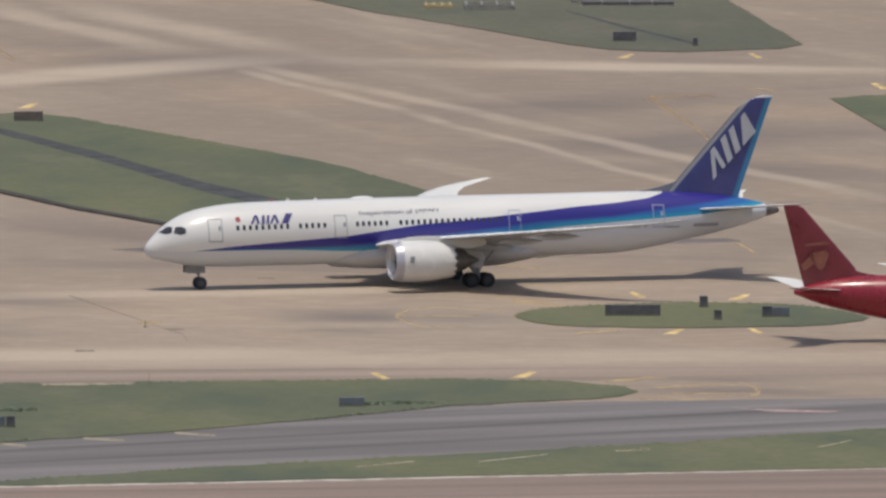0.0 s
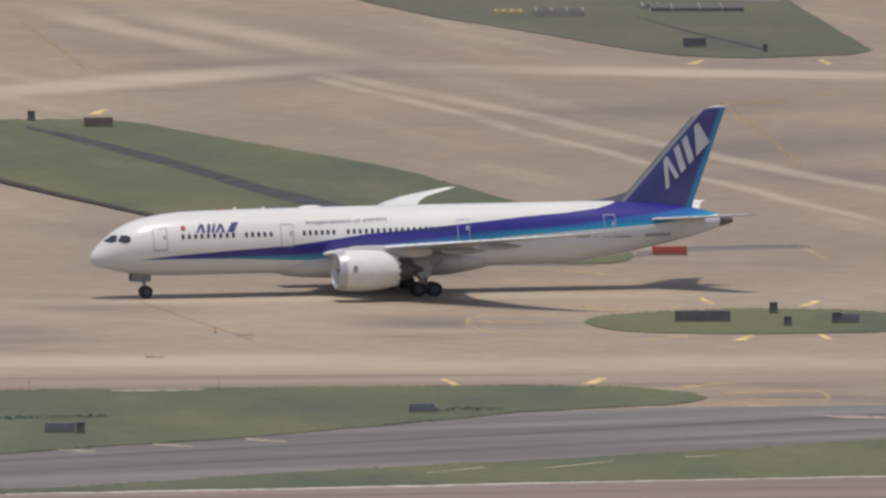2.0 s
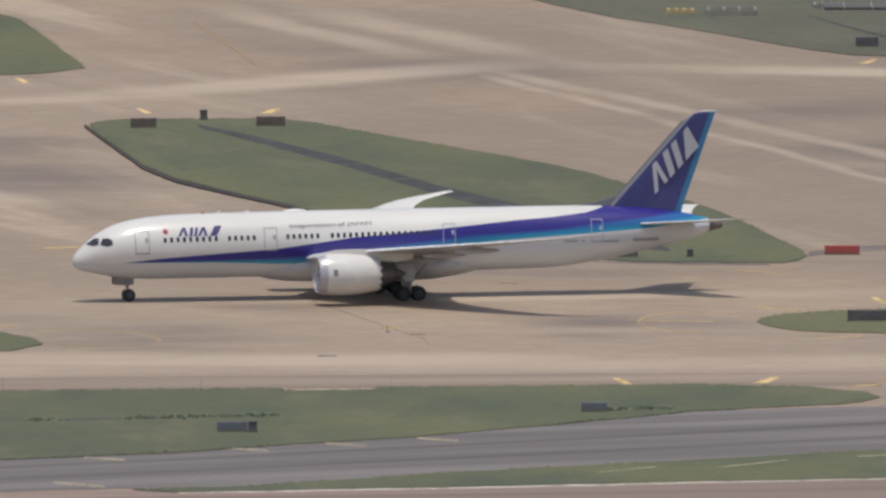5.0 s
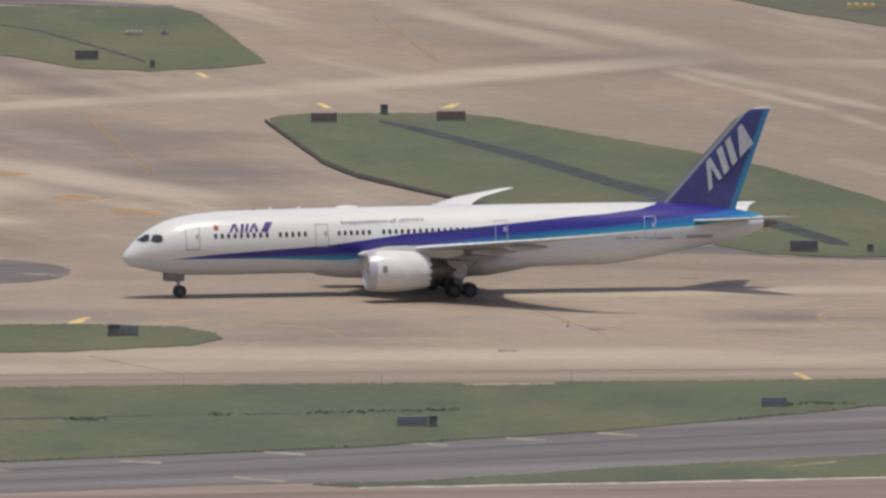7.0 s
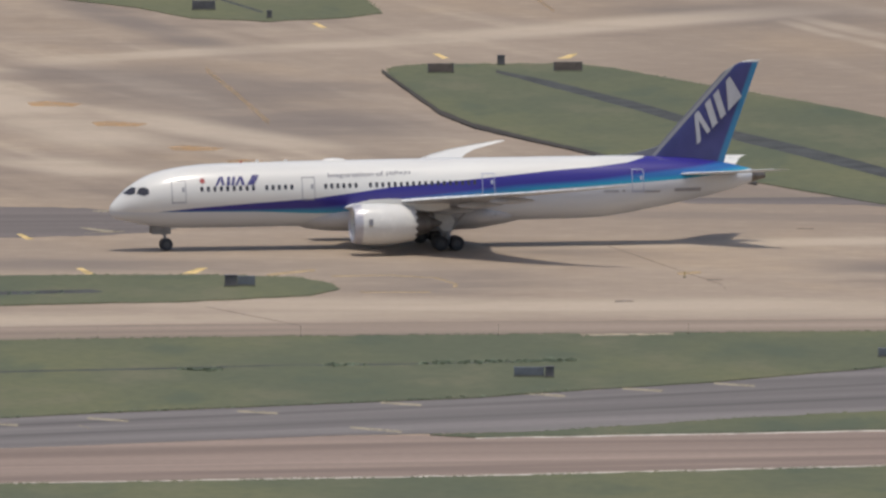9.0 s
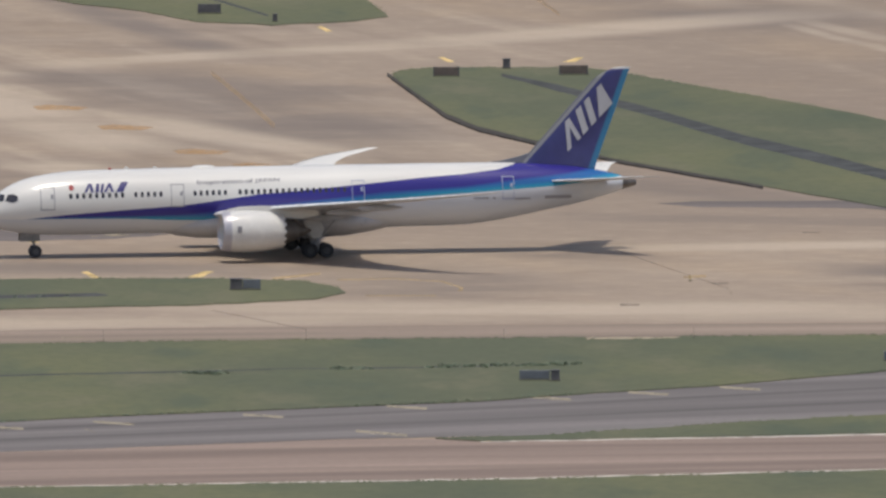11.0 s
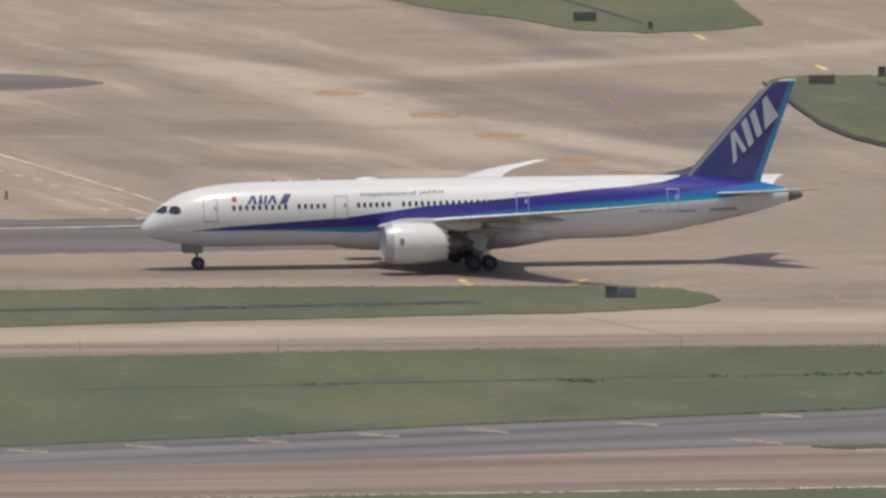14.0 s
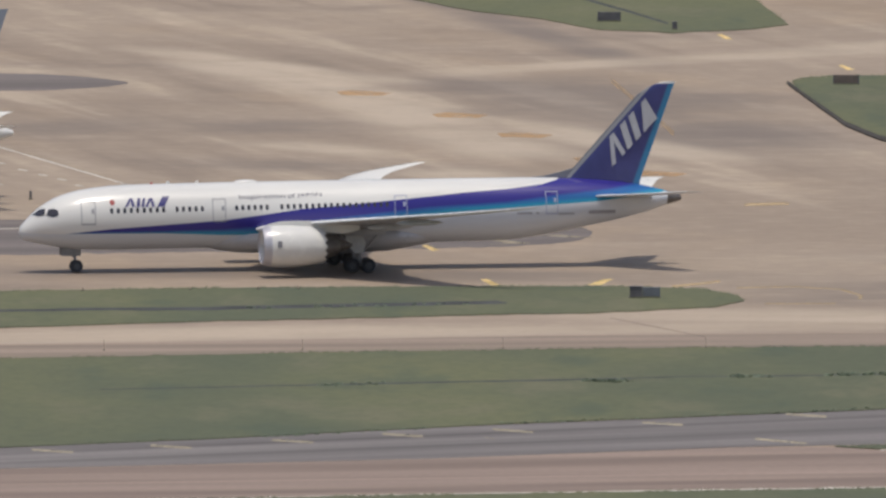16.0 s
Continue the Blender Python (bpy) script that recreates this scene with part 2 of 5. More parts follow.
def tube(bm, a, b, r0, r1=None, seg=14, caps=True):
    a, b = Vector(a), Vector(b)
    d = b - a
    m = Matrix.Translation((a + b) / 2) @ d.to_track_quat("Z", "Y").to_matrix().to_4x4()
    bmesh.ops.create_cone(bm, cap_ends=caps, segments=seg, radius1=r0, radius2=r0 if r1 is None else r1, depth=d.length, matrix=m)
    return bm


def rounded(pts, times=2):
    """Cut the corners of a closed outline."""
    for _ in range(times):
        out = []
        for i, a in enumerate(pts):
            b = pts[(i + 1) % len(pts)]
            out += [tuple(0.8 * p + 0.2 * q for p, q in zip(a, b)), tuple(0.2 * p + 0.8 * q for p, q in zip(a, b))]
        pts = out
    return pts


LAWN_EDGES = []


def sheet(name, pts, z0, z1, mat, label, category="", ragged=0.0, soft=0, kind="structure"):
    """A flat slab on the ground between z0 and z1, with an outline given in metres."""
    if soft:
        pts = rounded(pts, soft)
    if ragged:
        out = []
        for i, a in enumerate(pts):
            b = pts[(i + 1) % len(pts)]
            n = max(1, int(math.hypot(b[0] - a[0], b[1] - a[1]) / 1.2))
            for k in range(n):
                x, y = a[0] + (b[0] - a[0]) * k / n, a[1] + (b[1] - a[1]) * k / n
                w = noise.noise((x * 0.35, y * 0.12, 3.1)) + 0.6 * noise.noise((x * 1.3, y * 0.4, 8.2))
                out.append((x, y + w * ragged))
        pts = out
    if name == "lawn":
        LAWN_EDGES.append((pts, mat))
    bm = bmesh.new()
    lo = [bm.verts.new((x, y, z0)) for x, y in pts]
    hi = [bm.verts.new((x, y, z1)) for x, y in pts]
    for i in range(len(pts)):
        j = (i + 1) % len(pts)
        bm.faces.new((lo[i], lo[j], hi[j], hi[i]))
    top = bm.faces.new(hi)
    bmesh.ops.triangulate(bm, faces=[top])
    return tagged(mesh_object(name, bm, mat), label, category, kind=kind)


# ---- ground ----
bm = bmesh.new()
xs, ys = [-6000, -900, -400, -150, 0, 150, 400, 900, 6000], [-6000, -900, -300, -100, 100, 300, 500, 1200, 6000]
grid = [[bm.verts.new((x, y, 0)) for x in xs] for y in ys]
for j in range(len(ys) - 1):
    for i in range(len(xs) - 1):
        bm.faces.new((grid[j][i], grid[j][i + 1], grid[j + 1][i + 1], grid[j + 1][i]))
tagged(mesh_object("ground", bm, CONCRETE), "pale weathered concrete airport apron with tyre streaks", "ground", kind="structure")

sheet("lawn", [(-12.8, 226.3), (-11.7, 232.2), (-8.3, 236.5), (6.7, 236.5), (10.1, 230.5), (16.2, 213.6), (28.4, 182.7), (36.0, 162.2), (40.2, 142.1), (48.0, 110.4), (54.2, 64.2), (56.5, 43.2), (55.4, 36.5), (53.6, 32.8), (36.5, 35.8), (29.4, 52.9), (20.9, 74.1), (10.2, 101.0), (1.4, 130.1), (-3.6, 147.7), (-7.0, 167.1), (-9.9, 195.1)],
      0, 0.08, GRASS, "green mown grass island between concrete taxiways", "grass", 0.8, 1)
sheet("lawn", [(25.9, 467.1), (36.9, 420.8), (42.2, 401.5), (51.5, 377.7), (62.9, 345.0), (67.5, 335.8), (74.5, 332.2), (85.4, 337.7), (87.8, 344.1), (84.4, 387.2), (81.7, 420.8), (79.4, 467.1)],
      0, 0.08, GRASS_DULL, "dull green grass island far across the apron", "grass", 0.8, 0)
sheet("lawn", [(-78.8, 427.6), (-65.8, 391.0), (-54.8, 360.8), (-46.7, 336.7), (-39.4, 324.9), (-33.3, 307.7), (-25.6, 302.3), (-16.8, 308.6), (-13.4, 315.8), (-17.0, 356.2), (-20.9, 395.8), (-23.4, 406.3), (-35.7, 410.1), (-47.8, 408.2)],
      0, 0.08, GRASS, "green mown grass island between concrete taxiways", "grass", 0.8, 0)
sheet("lawn", [(88.3, 257.2), (90.9, 261.6), (99.8, 266.0), (102.3, 177.0), (92.4, 208.5)],
      0, 0.08, GRASS, "green mown grass island between concrete taxiways", "grass", 0.5, 0)
sheet("lawn", [(-107.3, -63.3), (-84.5, -58.5), (-66.0, -54.3), (-40.6, -51.6), (-26.1, -51.6), (-19.8, -54.3), (-16.4, -61.9), (-15.6, -68.8), (-18.1, -75.6), (-24.8, -81.0), (-29.8, -83.7), (-40.0, -86.4), (-65.0, -94.5), (-83.1, -102.5), (-105.3, -110.4)],
      0, 0.08, GRASS, "long green grass island beside the taxiway", "grass", 0.7, 0)
sheet("lawn", [(49.8, -40.4), (51.3, -34.8), (54.9, -29.9), (65.5, -24.3), (75.9, -27.1), (81.0, -36.9), (82.7, -46.0), (77.7, -53.6), (64.7, -56.4), (54.4, -54.3), (50.9, -47.4)],
      0, 0.08, GRASS, "green grass island with taxiway signs", "grass", 0.5, 1)
sheet("lawn", [(-103.9, -144.3), (-81.9, -138.5), (-57.0, -131.4), (-32.0, -126.2), (-3.5, -122.3), (6.1, -121.0), (6.3, -124.2), (14.4, -122.9), (14.7, -120.3), (22.8, -119.6), (43.0, -117.0), (53.0, -119.6), (57.9, -126.2), (59.1, -132.0), (57.3, -136.6), (55.1, -139.8), (42.5, -147.5), (30.3, -162.2), (17.4, -176.1), (5.7, -185.4), (-3.4, -193.5), (-35.8, -210.1), (-59.7, -225.8), (-78.6, -236.0), (-99.5, -249.0)],
      0, 0.08, GRASS, "broad green grass strip with weeds along a ditch", "grass", 0.7, 0)
sheet("road", [(-99.5, -249.3), (-78.6, -236.3), (-59.7, -226.1), (-35.8, -210.4), (-3.4, -193.8), (5.7, -185.7), (17.4, -176.4), (30.3, -162.5), (42.5, -147.9), (55.0, -142.4), (81.0, -139.2), (95.9, -135.3), (94.9, -160.9), (79.9, -172.9), (61.4, -188.5), (41.5, -201.5), (22.0, -213.7), (2.6, -229.4), (-15.1, -233.6), (-40.6, -246.1), (-59.2, -252.0), (-77.9, -257.8), (-98.8, -265.4)],
      0, 0.03, ASPHALT, "grey asphalt taxiway with dark tyre tracks", "taxiway", 0.3, 0)
sheet("lawn", [(-6.9, -233.6), (2.6, -229.7), (21.9, -214.0), (41.5, -201.8), (61.3, -188.9), (79.9, -173.2), (94.9, -161.3), (92.9, -213.1), (78.5, -216.7), (41.1, -225.2), (2.5, -234.8), (-3.1, -236.0)],
      0, 0.08, GRASS, "narrow green grass strip along the runway", "grass", 0.5, 0)
sheet("runway", [(-98.8, -266.0), (-77.9, -258.4), (-59.2, -252.6), (-40.6, -246.7), (-15.1, -234.2), (-6.9, -233.9), (-3.1, -236.6), (2.5, -235.4), (41.1, -225.8), (78.4, -217.4), (92.8, -213.7), (91.4, -251.4), (31.0, -266.0), (-3.3, -276.4), (-39.4, -283.3), (-97.5, -297.0)],
      0, 0.02, RUNWAY, "pinkish worn runway shoulder with white edge lines", "runway", 0, 0)
sheet("lawn", [(-97.5, -297.6), (-39.4, -283.9), (-3.3, -277.0), (31.0, -266.6), (91.4, -252.0), (86.4, -381.5), (-93.9, -381.5)],
      0, 0.08, GRASS, "green grass beside the runway", "grass", 0.4, 0)
sheet("pavement", [(-103.9, -144.0), (-81.9, -138.2), (-57.0, -131.1), (-32.0, -125.9), (-3.5, -122.0), (22.8, -119.3), (43.0, -116.7), (53.0, -119.3), (60.0, -117.0), (92.0, -114.0),
                    (92.0, -101.0), (53.0, -103.0), (22.8, -104.2), (-3.5, -106.5), (-32.0, -110.0), (-57.0, -115.4), (-81.9, -121.6), (-103.9, -126.6)],
      0, 0.004, SHOULDER, "stained darker concrete shoulder beside the grass", "pavement", 0.5, 0)
sheet("road", [(-111.2, 29.1), (-87.5, 32.1), (-68.3, 35.8), (-58.0, 36.5), (-47.3, 35.8), (-38.7, 33.6), (-33.8, 28.4), (-30.3, 20.3), (-30.7, 8.7), (-35.0, 0.0), (-46.6, -4.3), (-67.2, -8.6), (-86.0, -12.9), (-109.3, -17.2)],
      0, 0.004, ASPHALT_DARK, "dark asphalt taxiway shoulder", "taxiway", 1.5, 1)
sheet("road", [(-120.3, 246.0), (-94.3, 239.1), (-88.3, 238.2), (-83.0, 232.2), (-79.3, 224.6), (-82.6, 217.8), (-87.6, 213.6), (-93.5, 212.7), (-118.6, 206.0)],
      0, 0.004, ASPHALT_DARK, "dark asphalt patch on the apron", "taxiway", 0.6, 1)
sheet("road", [(19.7, 472.2), (37.2, 442.3), (44.1, 435.4), (56.2, 427.6), (68.6, 429.6), (80.1, 425.7), (81.1, 437.4), (75.8, 472.2)],
      0, 0.09, ASPHALT_DARK, "dark asphalt service road beyond the grass", "road", 0.6, 0)
sheet("road", [(-85.8, 457.2), (-60.4, 425.7), (-48.0, 415.9), (-35.7, 411.1), (-24.6, 405.3), (-23.8, 410.1), (-35.8, 419.8), (-48.1, 424.7), (-60.6, 435.4), (-86.1, 469.1)],
      0, 0.09, ASPHALT_DARK, "dark asphalt service road beyond the grass", "road", 0.6, 0)
sheet("drain", [(-1.5, 227.1), (4.2, 210.2), (12.6, 179.4), (22.4, 137.3), (27.8, 119.0), (35.7, 88.7), (41.9, 60.5), (43.4, 51.4), (43.3, 47.7), (41.7, 49.2), (35.5, 75.6), (27.6, 104.9), (22.3, 123.8), (12.5, 167.9), (4.1, 201.0), (-1.5, 222.9)],
      0, 0.084, DRAIN, "dark drainage channel through the grass", "drain", 0.6, 0)
sheet("kerb", [(-13.1, 227.1), (-9.9, 195.1), (-7.0, 167.1), (-3.6, 147.7), (1.4, 130.1), (10.2, 101.0), (20.9, 74.6), (23.6, 67.0), (23.6, 64.0), (20.9, 70.8), (10.2, 97.2), (1.4, 125.4), (-3.6, 142.1), (-6.9, 160.6), (-9.8, 189.3), (-13.1, 223.7)],
      0, 0.16, KERB, "concrete kerb along the grass edge, coloured dark as its shade", "drain", 0.8, 0)
sheet("drain", [(64.1, 401.5), (69.6, 375.8), (75.1, 353.4), (76.7, 346.0), (76.6, 343.2), (75.0, 349.7), (69.5, 372.1), (64.1, 399.6)],
      0, 0.084, DRAIN, "dark drainage channel through the grass", "drain", 0.6, 0)
sheet("drain", [(-89.6, 375.8), (-42.5, 378.7), (-38.2, 370.2), (-31.9, 345.0), (-26.0, 318.5), (-26.0, 315.8), (-31.9, 341.3), (-38.2, 367.4), (-42.5, 376.8), (-89.5, 373.9)],
      0, 0.084, DRAIN, "dark drainage channel through the grass", "drain", 0.6, 0)
sheet("drain", [(-106.4, -85.7), (-83.8, -81.0), (-72.6, -78.3), (-65.4, -77.6), (-50.5, -72.9), (-38.2, -69.4), (-37.2, -71.5), (-37.1, -72.9), (-38.2, -73.5), (-50.4, -76.9), (-65.3, -81.7), (-72.5, -81.7), (-83.7, -83.7), (-106.3, -88.4)],
      0, 0.084, DRAIN, "dark drainage channel through the grass", "drain", 0.6, 0)
sheet("drain", [(-71.2, -172.9), (-53.5, -167.3), (-31.6, -160.9), (-19.0, -157.1), (-13.1, -156.5), (-3.5, -154.6), (4.8, -151.4), (4.8, -152.0), (-3.5, -155.5), (-13.1, -157.8), (-19.0, -157.9), (-31.6, -162.5), (-53.5, -168.5), (-71.1, -173.6)],
      0, 0.084, DRAIN, "dark drainage channel through the grass", "drain", 0.6, 0)
sheet("drain", [(13.4, 44.6), (16.6, 47.6), (27.3, 48.2), (32.0, 48.4), (36.4, 36.0), (44.0, 34.2), (52.5, 32.6), (52.5, 30.4), (44.0, 31.2), (36.4, 34.6), (33.0, 38.6), (27.3, 39.6), (17.5, 40.2)],
      0, 0.008, ASPHALT_DARK, "dark asphalt drain strip on the concrete beside the grass", "drain", 0.5, 0)
sheet("drain", [(56.6, 48.4), (60.1, 55.2), (68.3, 58.2), (72.1, 58.9), (73.4, 55.9), (73.4, 54.4), (72.0, 53.7), (68.1, 52.2), (60.0, 48.4), (56.5, 41.7)],
      0, 0.01, ASPHALT_DARK, "dark drain strip on the concrete", "drain", 0.35, 0)


def strip_mark(pts, mat, label, top=0.006, ragged=0.0, category="marking", name="painted_marking"):
    return sheet(name, pts, 0.0, top, mat, label, category, ragged)


strip_mark([(-40.0, -42.5), (-39.4, -41.8), (-38.1, -49.5), (-38.8, -50.2)], YELLOW, "short yellow painted taxiway edge bar")
strip_mark([(-30.2, -49.5), (-28.8, -49.1), (-27.8, -41.8), (-28.7, -41.8)], YELLOW, "short yellow painted taxiway edge bar")
strip_mark([(-8.0, 252.9), (-7.5, 253.6), (-6.3, 246.0), (-7.0, 245.3)], YELLOW, "short yellow painted taxiway edge bar")
strip_mark([(4.7, 245.3), (6.0, 245.6), (6.9, 252.9), (6.2, 252.9)], YELLOW, "short yellow painted taxiway edge bar")
strip_mark([(35.7, -109.1), (36.3, -108.4), (37.4, -115.7), (36.7, -116.4)], YELLOW, "short yellow painted taxiway edge bar")
strip_mark([(48.1, -115.0), (49.5, -114.7), (50.7, -107.8), (49.9, -107.8)], YELLOW, "short yellow painted taxiway edge bar")
strip_mark([(70.0, -21.0), (71.3, -20.7), (72.4, -14.0), (71.7, -14.0)], YELLOW, "short yellow painted taxiway edge bar")
strip_mark([(61.1, -11.1), (61.6, -10.5), (62.6, -17.5), (61.9, -18.2)], YELLOW, "short yellow painted taxiway edge bar")
strip_mark([(63.0, -63.1), (64.2, -62.9), (65.2, -57.1), (64.5, -57.1)], YELLOW, "short yellow painted taxiway edge bar")
strip_mark([(70.9, -56.4), (71.4, -55.8), (72.3, -61.9), (71.7, -62.5)], YELLOW, "short yellow painted taxiway edge bar")
strip_mark([(67.7, 322.9), (68.8, 323.2), (69.8, 329.9), (69.2, 329.9)], YELLOW, "short yellow painted taxiway edge bar")
strip_mark([(81.7, 329.9), (82.3, 330.5), (83.1, 323.5), (82.5, 322.9)], YELLOW, "short yellow painted taxiway edge bar")
strip_mark([(93.1, 282.2), (93.7, 283.0), (94.7, 274.3), (93.9, 273.5)], YELLOW, "short yellow painted taxiway edge bar")
strip_mark([(-20.8, 300.5), (-20.2, 301.2), (-19.1, 293.3), (-19.7, 292.6)], YELLOW, "short yellow painted taxiway edge bar")
strip_mark([(-46.2, 0.4), (-45.7, 1.0), (-44.4, -6.1), (-45.1, -6.8)], YELLOW, "short yellow painted taxiway edge bar")
strip_mark([(-22.4, -49.5), (-18.0, -43.2), (-18.0, -46.0), (-22.3, -52.3)], YELLOW_FAINT, "faded yellow painted taxiway line")
strip_mark([(50.1, -20.7), (54.4, -25.7), (54.3, -28.5), (50.0, -23.6)], YELLOW_FAINT, "faded yellow painted taxiway line")
strip_mark([(55.1, -60.5), (59.2, -57.1), (59.1, -59.8), (55.0, -63.3)], YELLOW_FAINT, "faded yellow painted taxiway line")
strip_mark([(57.0, -117.3), (60.9, -112.7), (60.9, -114.7), (57.0, -119.3)], YELLOW_FAINT, "faded yellow painted taxiway line")


def line_mark(path, mat, label, thick=1.0, top=0.008):
    """A painted line along a path on the ground."""
    path = [Vector(p) for p in path]
    one, two = [], []
    for i, p in enumerate(path):
        d = (path[min(i + 1, len(path) - 1)] - path[max(i - 1, 0)]).normalized()
        off = Vector((-d.y * 0.24, d.x * 0.95)) * thick
        one.append(tuple(p + off))
        two.append(tuple(p - off))
    return strip_mark(one + two[::-1], mat, label, top)


# rounded holding loops on the concrete
LOOP = "faded yellow painted holding loop"
line_mark([(42.9, -54.7), (41.1, -52.6), (40.2, -49.1), (39.3, -45.0), (39.1, -40.8), (39.5, -36.6), (40.4, -33.1), (42.7, -28.9)], YELLOW_FAINT, LOOP)
line_mark([(42.7, -28.9), (48.8, -33.9)], YELLOW_FAINT, LOOP, 0.8)
line_mark([(39.6, -40.1), (46.6, -40.2)], YELLOW_FAINT, LOOP, 0.8)
line_mark([(42.9, -54.7), (44.8, -54.8)], YELLOW_FAINT, LOOP, 0.7)
line_mark([(60.8, -126.2), (68.1, -121.8), (69.2, -123.1), (69.8, -127.7), (69.8, -132.3), (69.0, -137.4)], YELLOW_FAINT, LOOP)
line_mark([(61.8, -133.4), (69.3, -133.5)], YELLOW_FAINT, LOOP, 0.8)
line_mark([(59.1, -140.0), (66.4, -140.6)], YELLOW_FAINT, LOOP, 0.8)
line_mark([(56.4, -119.2), (59.5, -117.7)], YELLOW_FAINT, LOOP, 0.9)
line_mark([(60.0, -115.7), (62.1, -114.4)], YELLOW_FAINT, LOOP, 0.7)
line_mark([(-16.4, -52.3), (-11.2, -50.9), (-6.8, -54.3), (-5.0, -61.8), (-5.1, -65.9)], YELLOW_FAINT, LOOP, 0.8)
line_mark([(-13.7, -71.5), (-7.3, -71.4)], YELLOW_FAINT, LOOP, 0.6)
line_mark([(69.3, 256.4), (70.6, 261.6), (76.5, 263.3)], YELLOW_GHOST, LOOP, 2.2)
line_mark([(80.0, 274.6), (82.8, 271.9)], YELLOW_FAINT, "short faded yellow painted line", 1.2)
# worn pale lines on the runway-side grass
for a, b in (((43.0, -210.5), (49.7, -202.0)), ((55.6, -198.4), (58.6, -196.6)), ((33.0, -215.0), (38.0, -209.5)), ((73.3, -194.4), (76.3, -187.0))):
    line_mark([a, b], CREAM_MARK, "pale worn paint line in the grass", 0.7, 0.088)
strip_mark([(49.4, 25.8), (53.5, 20.7), (53.5, 18.5), (49.3, 23.6)], YELLOW_FAINT, "faded yellow painted taxiway line")
strip_mark([(15.3, -47.4), (17.4, -46.0), (17.4, -48.8), (15.3, -50.2)], YELLOW_FAINT, "faded yellow painted taxiway line")
strip_mark([(72.2, 62.3), (74.4, 41.4), (74.3, 37.6), (72.1, 58.6)], YELLOW_FAINT, "faded yellow painted taxiway line")
strip_mark([(-16.4, 55.6), (-12.1, 57.1), (-12.1, 53.3), (-16.4, 51.8)], YELLOW_FAINT, "faded yellow painted taxiway line")
strip_mark([(-2.2, 395.8), (1.0, 361.7), (1.0, 356.2), (-2.2, 390.0)], YELLOW_GHOST, "faded yellow painted taxiway line")
strip_mark([(1.0, 361.7), (4.5, 323.0), (4.5, 317.6), (1.0, 356.2)], YELLOW_GHOST, "faded yellow painted taxiway line")
strip_mark([(-31.0, 232.7), (-27.5, 195.6), (-27.4, 188.1), (-30.9, 225.0)], YELLOW_GHOST, "faded yellow painted taxiway line")
strip_mark([(-27.5, 195.6), (-23.9, 154.5), (-23.9, 147.3), (-27.4, 188.1)], YELLOW_GHOST, "faded yellow painted taxiway line")
strip_mark([(69.9, 263.3), (73.1, 222.0), (72.9, 215.3), (69.7, 256.4)], YELLOW_GHOST, "faded yellow painted taxiway line")
strip_mark([(73.1, 222.0), (75.7, 172.0), (75.5, 165.5), (72.9, 215.3)], YELLOW_GHOST, "faded yellow painted taxiway line")
strip_mark([(-58.6, 211.9), (-56.9, 214.4), (-52.9, 210.2), (-53.9, 206.0), (-57.9, 206.8)], ORANGE, "faded orange painted patch")
strip_mark([(-48.3, 179.4), (-46.7, 181.9), (-42.7, 177.8), (-43.7, 173.7), (-47.7, 174.5)], ORANGE, "faded orange painted patch")
strip_mark([(-41.4, 150.9), (-39.8, 153.3), (-35.8, 149.3), (-36.9, 145.3), (-40.8, 146.1)], ORANGE, "faded orange painted patch")
strip_mark([(-33.5, 116.7), (-31.8, 119.0), (-27.9, 115.1), (-29.0, 111.2), (-32.9, 112.0)], ORANGE, "faded orange painted patch")
strip_mark([(-27.6, 97.2), (-26.0, 99.5), (-22.1, 95.6), (-23.2, 91.7), (-27.0, 92.5)], ORANGE, "faded orange painted patch")
strip_mark([(-100.3, 171.3), (-90.9, 135.8), (-90.9, 134.0), (-100.3, 169.5)], WHITE_MARK, "white painted apron line")
strip_mark([(-90.9, 135.8), (-74.0, 73.4), (-74.0, 71.7), (-90.9, 134.0)], WHITE_MARK, "white painted apron line")
strip_mark([(-74.0, 73.4), (-67.7, 47.8), (-67.7, 46.1), (-74.0, 71.7)], WHITE_MARK, "white painted apron line")
strip_mark([(-76.0, 62.0), (-70.1, 38.8), (-70.0, 37.2), (-75.9, 60.4)], WHITE_MARK, "white painted apron line")
strip_mark([(-70.1, 36.8), (-71.6, 35.0), (-71.6, 33.6), (-70.1, 35.4)], WHITE_MARK, "white painted apron line")
strip_mark([(-94.8, 18.8), (-86.9, 21.0), (-86.9, 19.7), (-94.8, 17.5)], WHITE_MARK, "thin pale painted taxiway edge stripe", 0.036)
strip_mark([(-86.9, 21.0), (-78.0, 23.2), (-78.0, 21.9), (-86.8, 19.7)], WHITE_MARK, "thin pale painted taxiway edge stripe", 0.036)
strip_mark([(-77.9, 23.2), (-67.1, 26.9), (-67.1, 25.5), (-77.9, 21.9)], WHITE_MARK, "thin pale painted taxiway edge stripe", 0.036)
strip_mark([(-89.5, 110.6), (-88.6, 108.8), (-88.5, 107.0), (-89.4, 108.9)], WHITE_MARK, "short white painted dash")
strip_mark([(-87.1, 101.3), (-86.2, 99.4), (-86.1, 97.7), (-87.1, 99.6)], WHITE_MARK, "short white painted dash")
strip_mark([(-85.0, 94.3), (-84.0, 92.4), (-84.0, 90.7), (-84.9, 92.6)], WHITE_MARK, "short white painted dash")
strip_mark([(-82.9, 88.1), (-82.0, 86.3), (-81.9, 84.6), (-82.9, 86.4)], WHITE_MARK, "short white painted dash")
strip_mark([(-80.9, 79.7), (-80.0, 77.8), (-79.9, 76.2), (-80.9, 78.0)], WHITE_MARK, "short white painted dash")
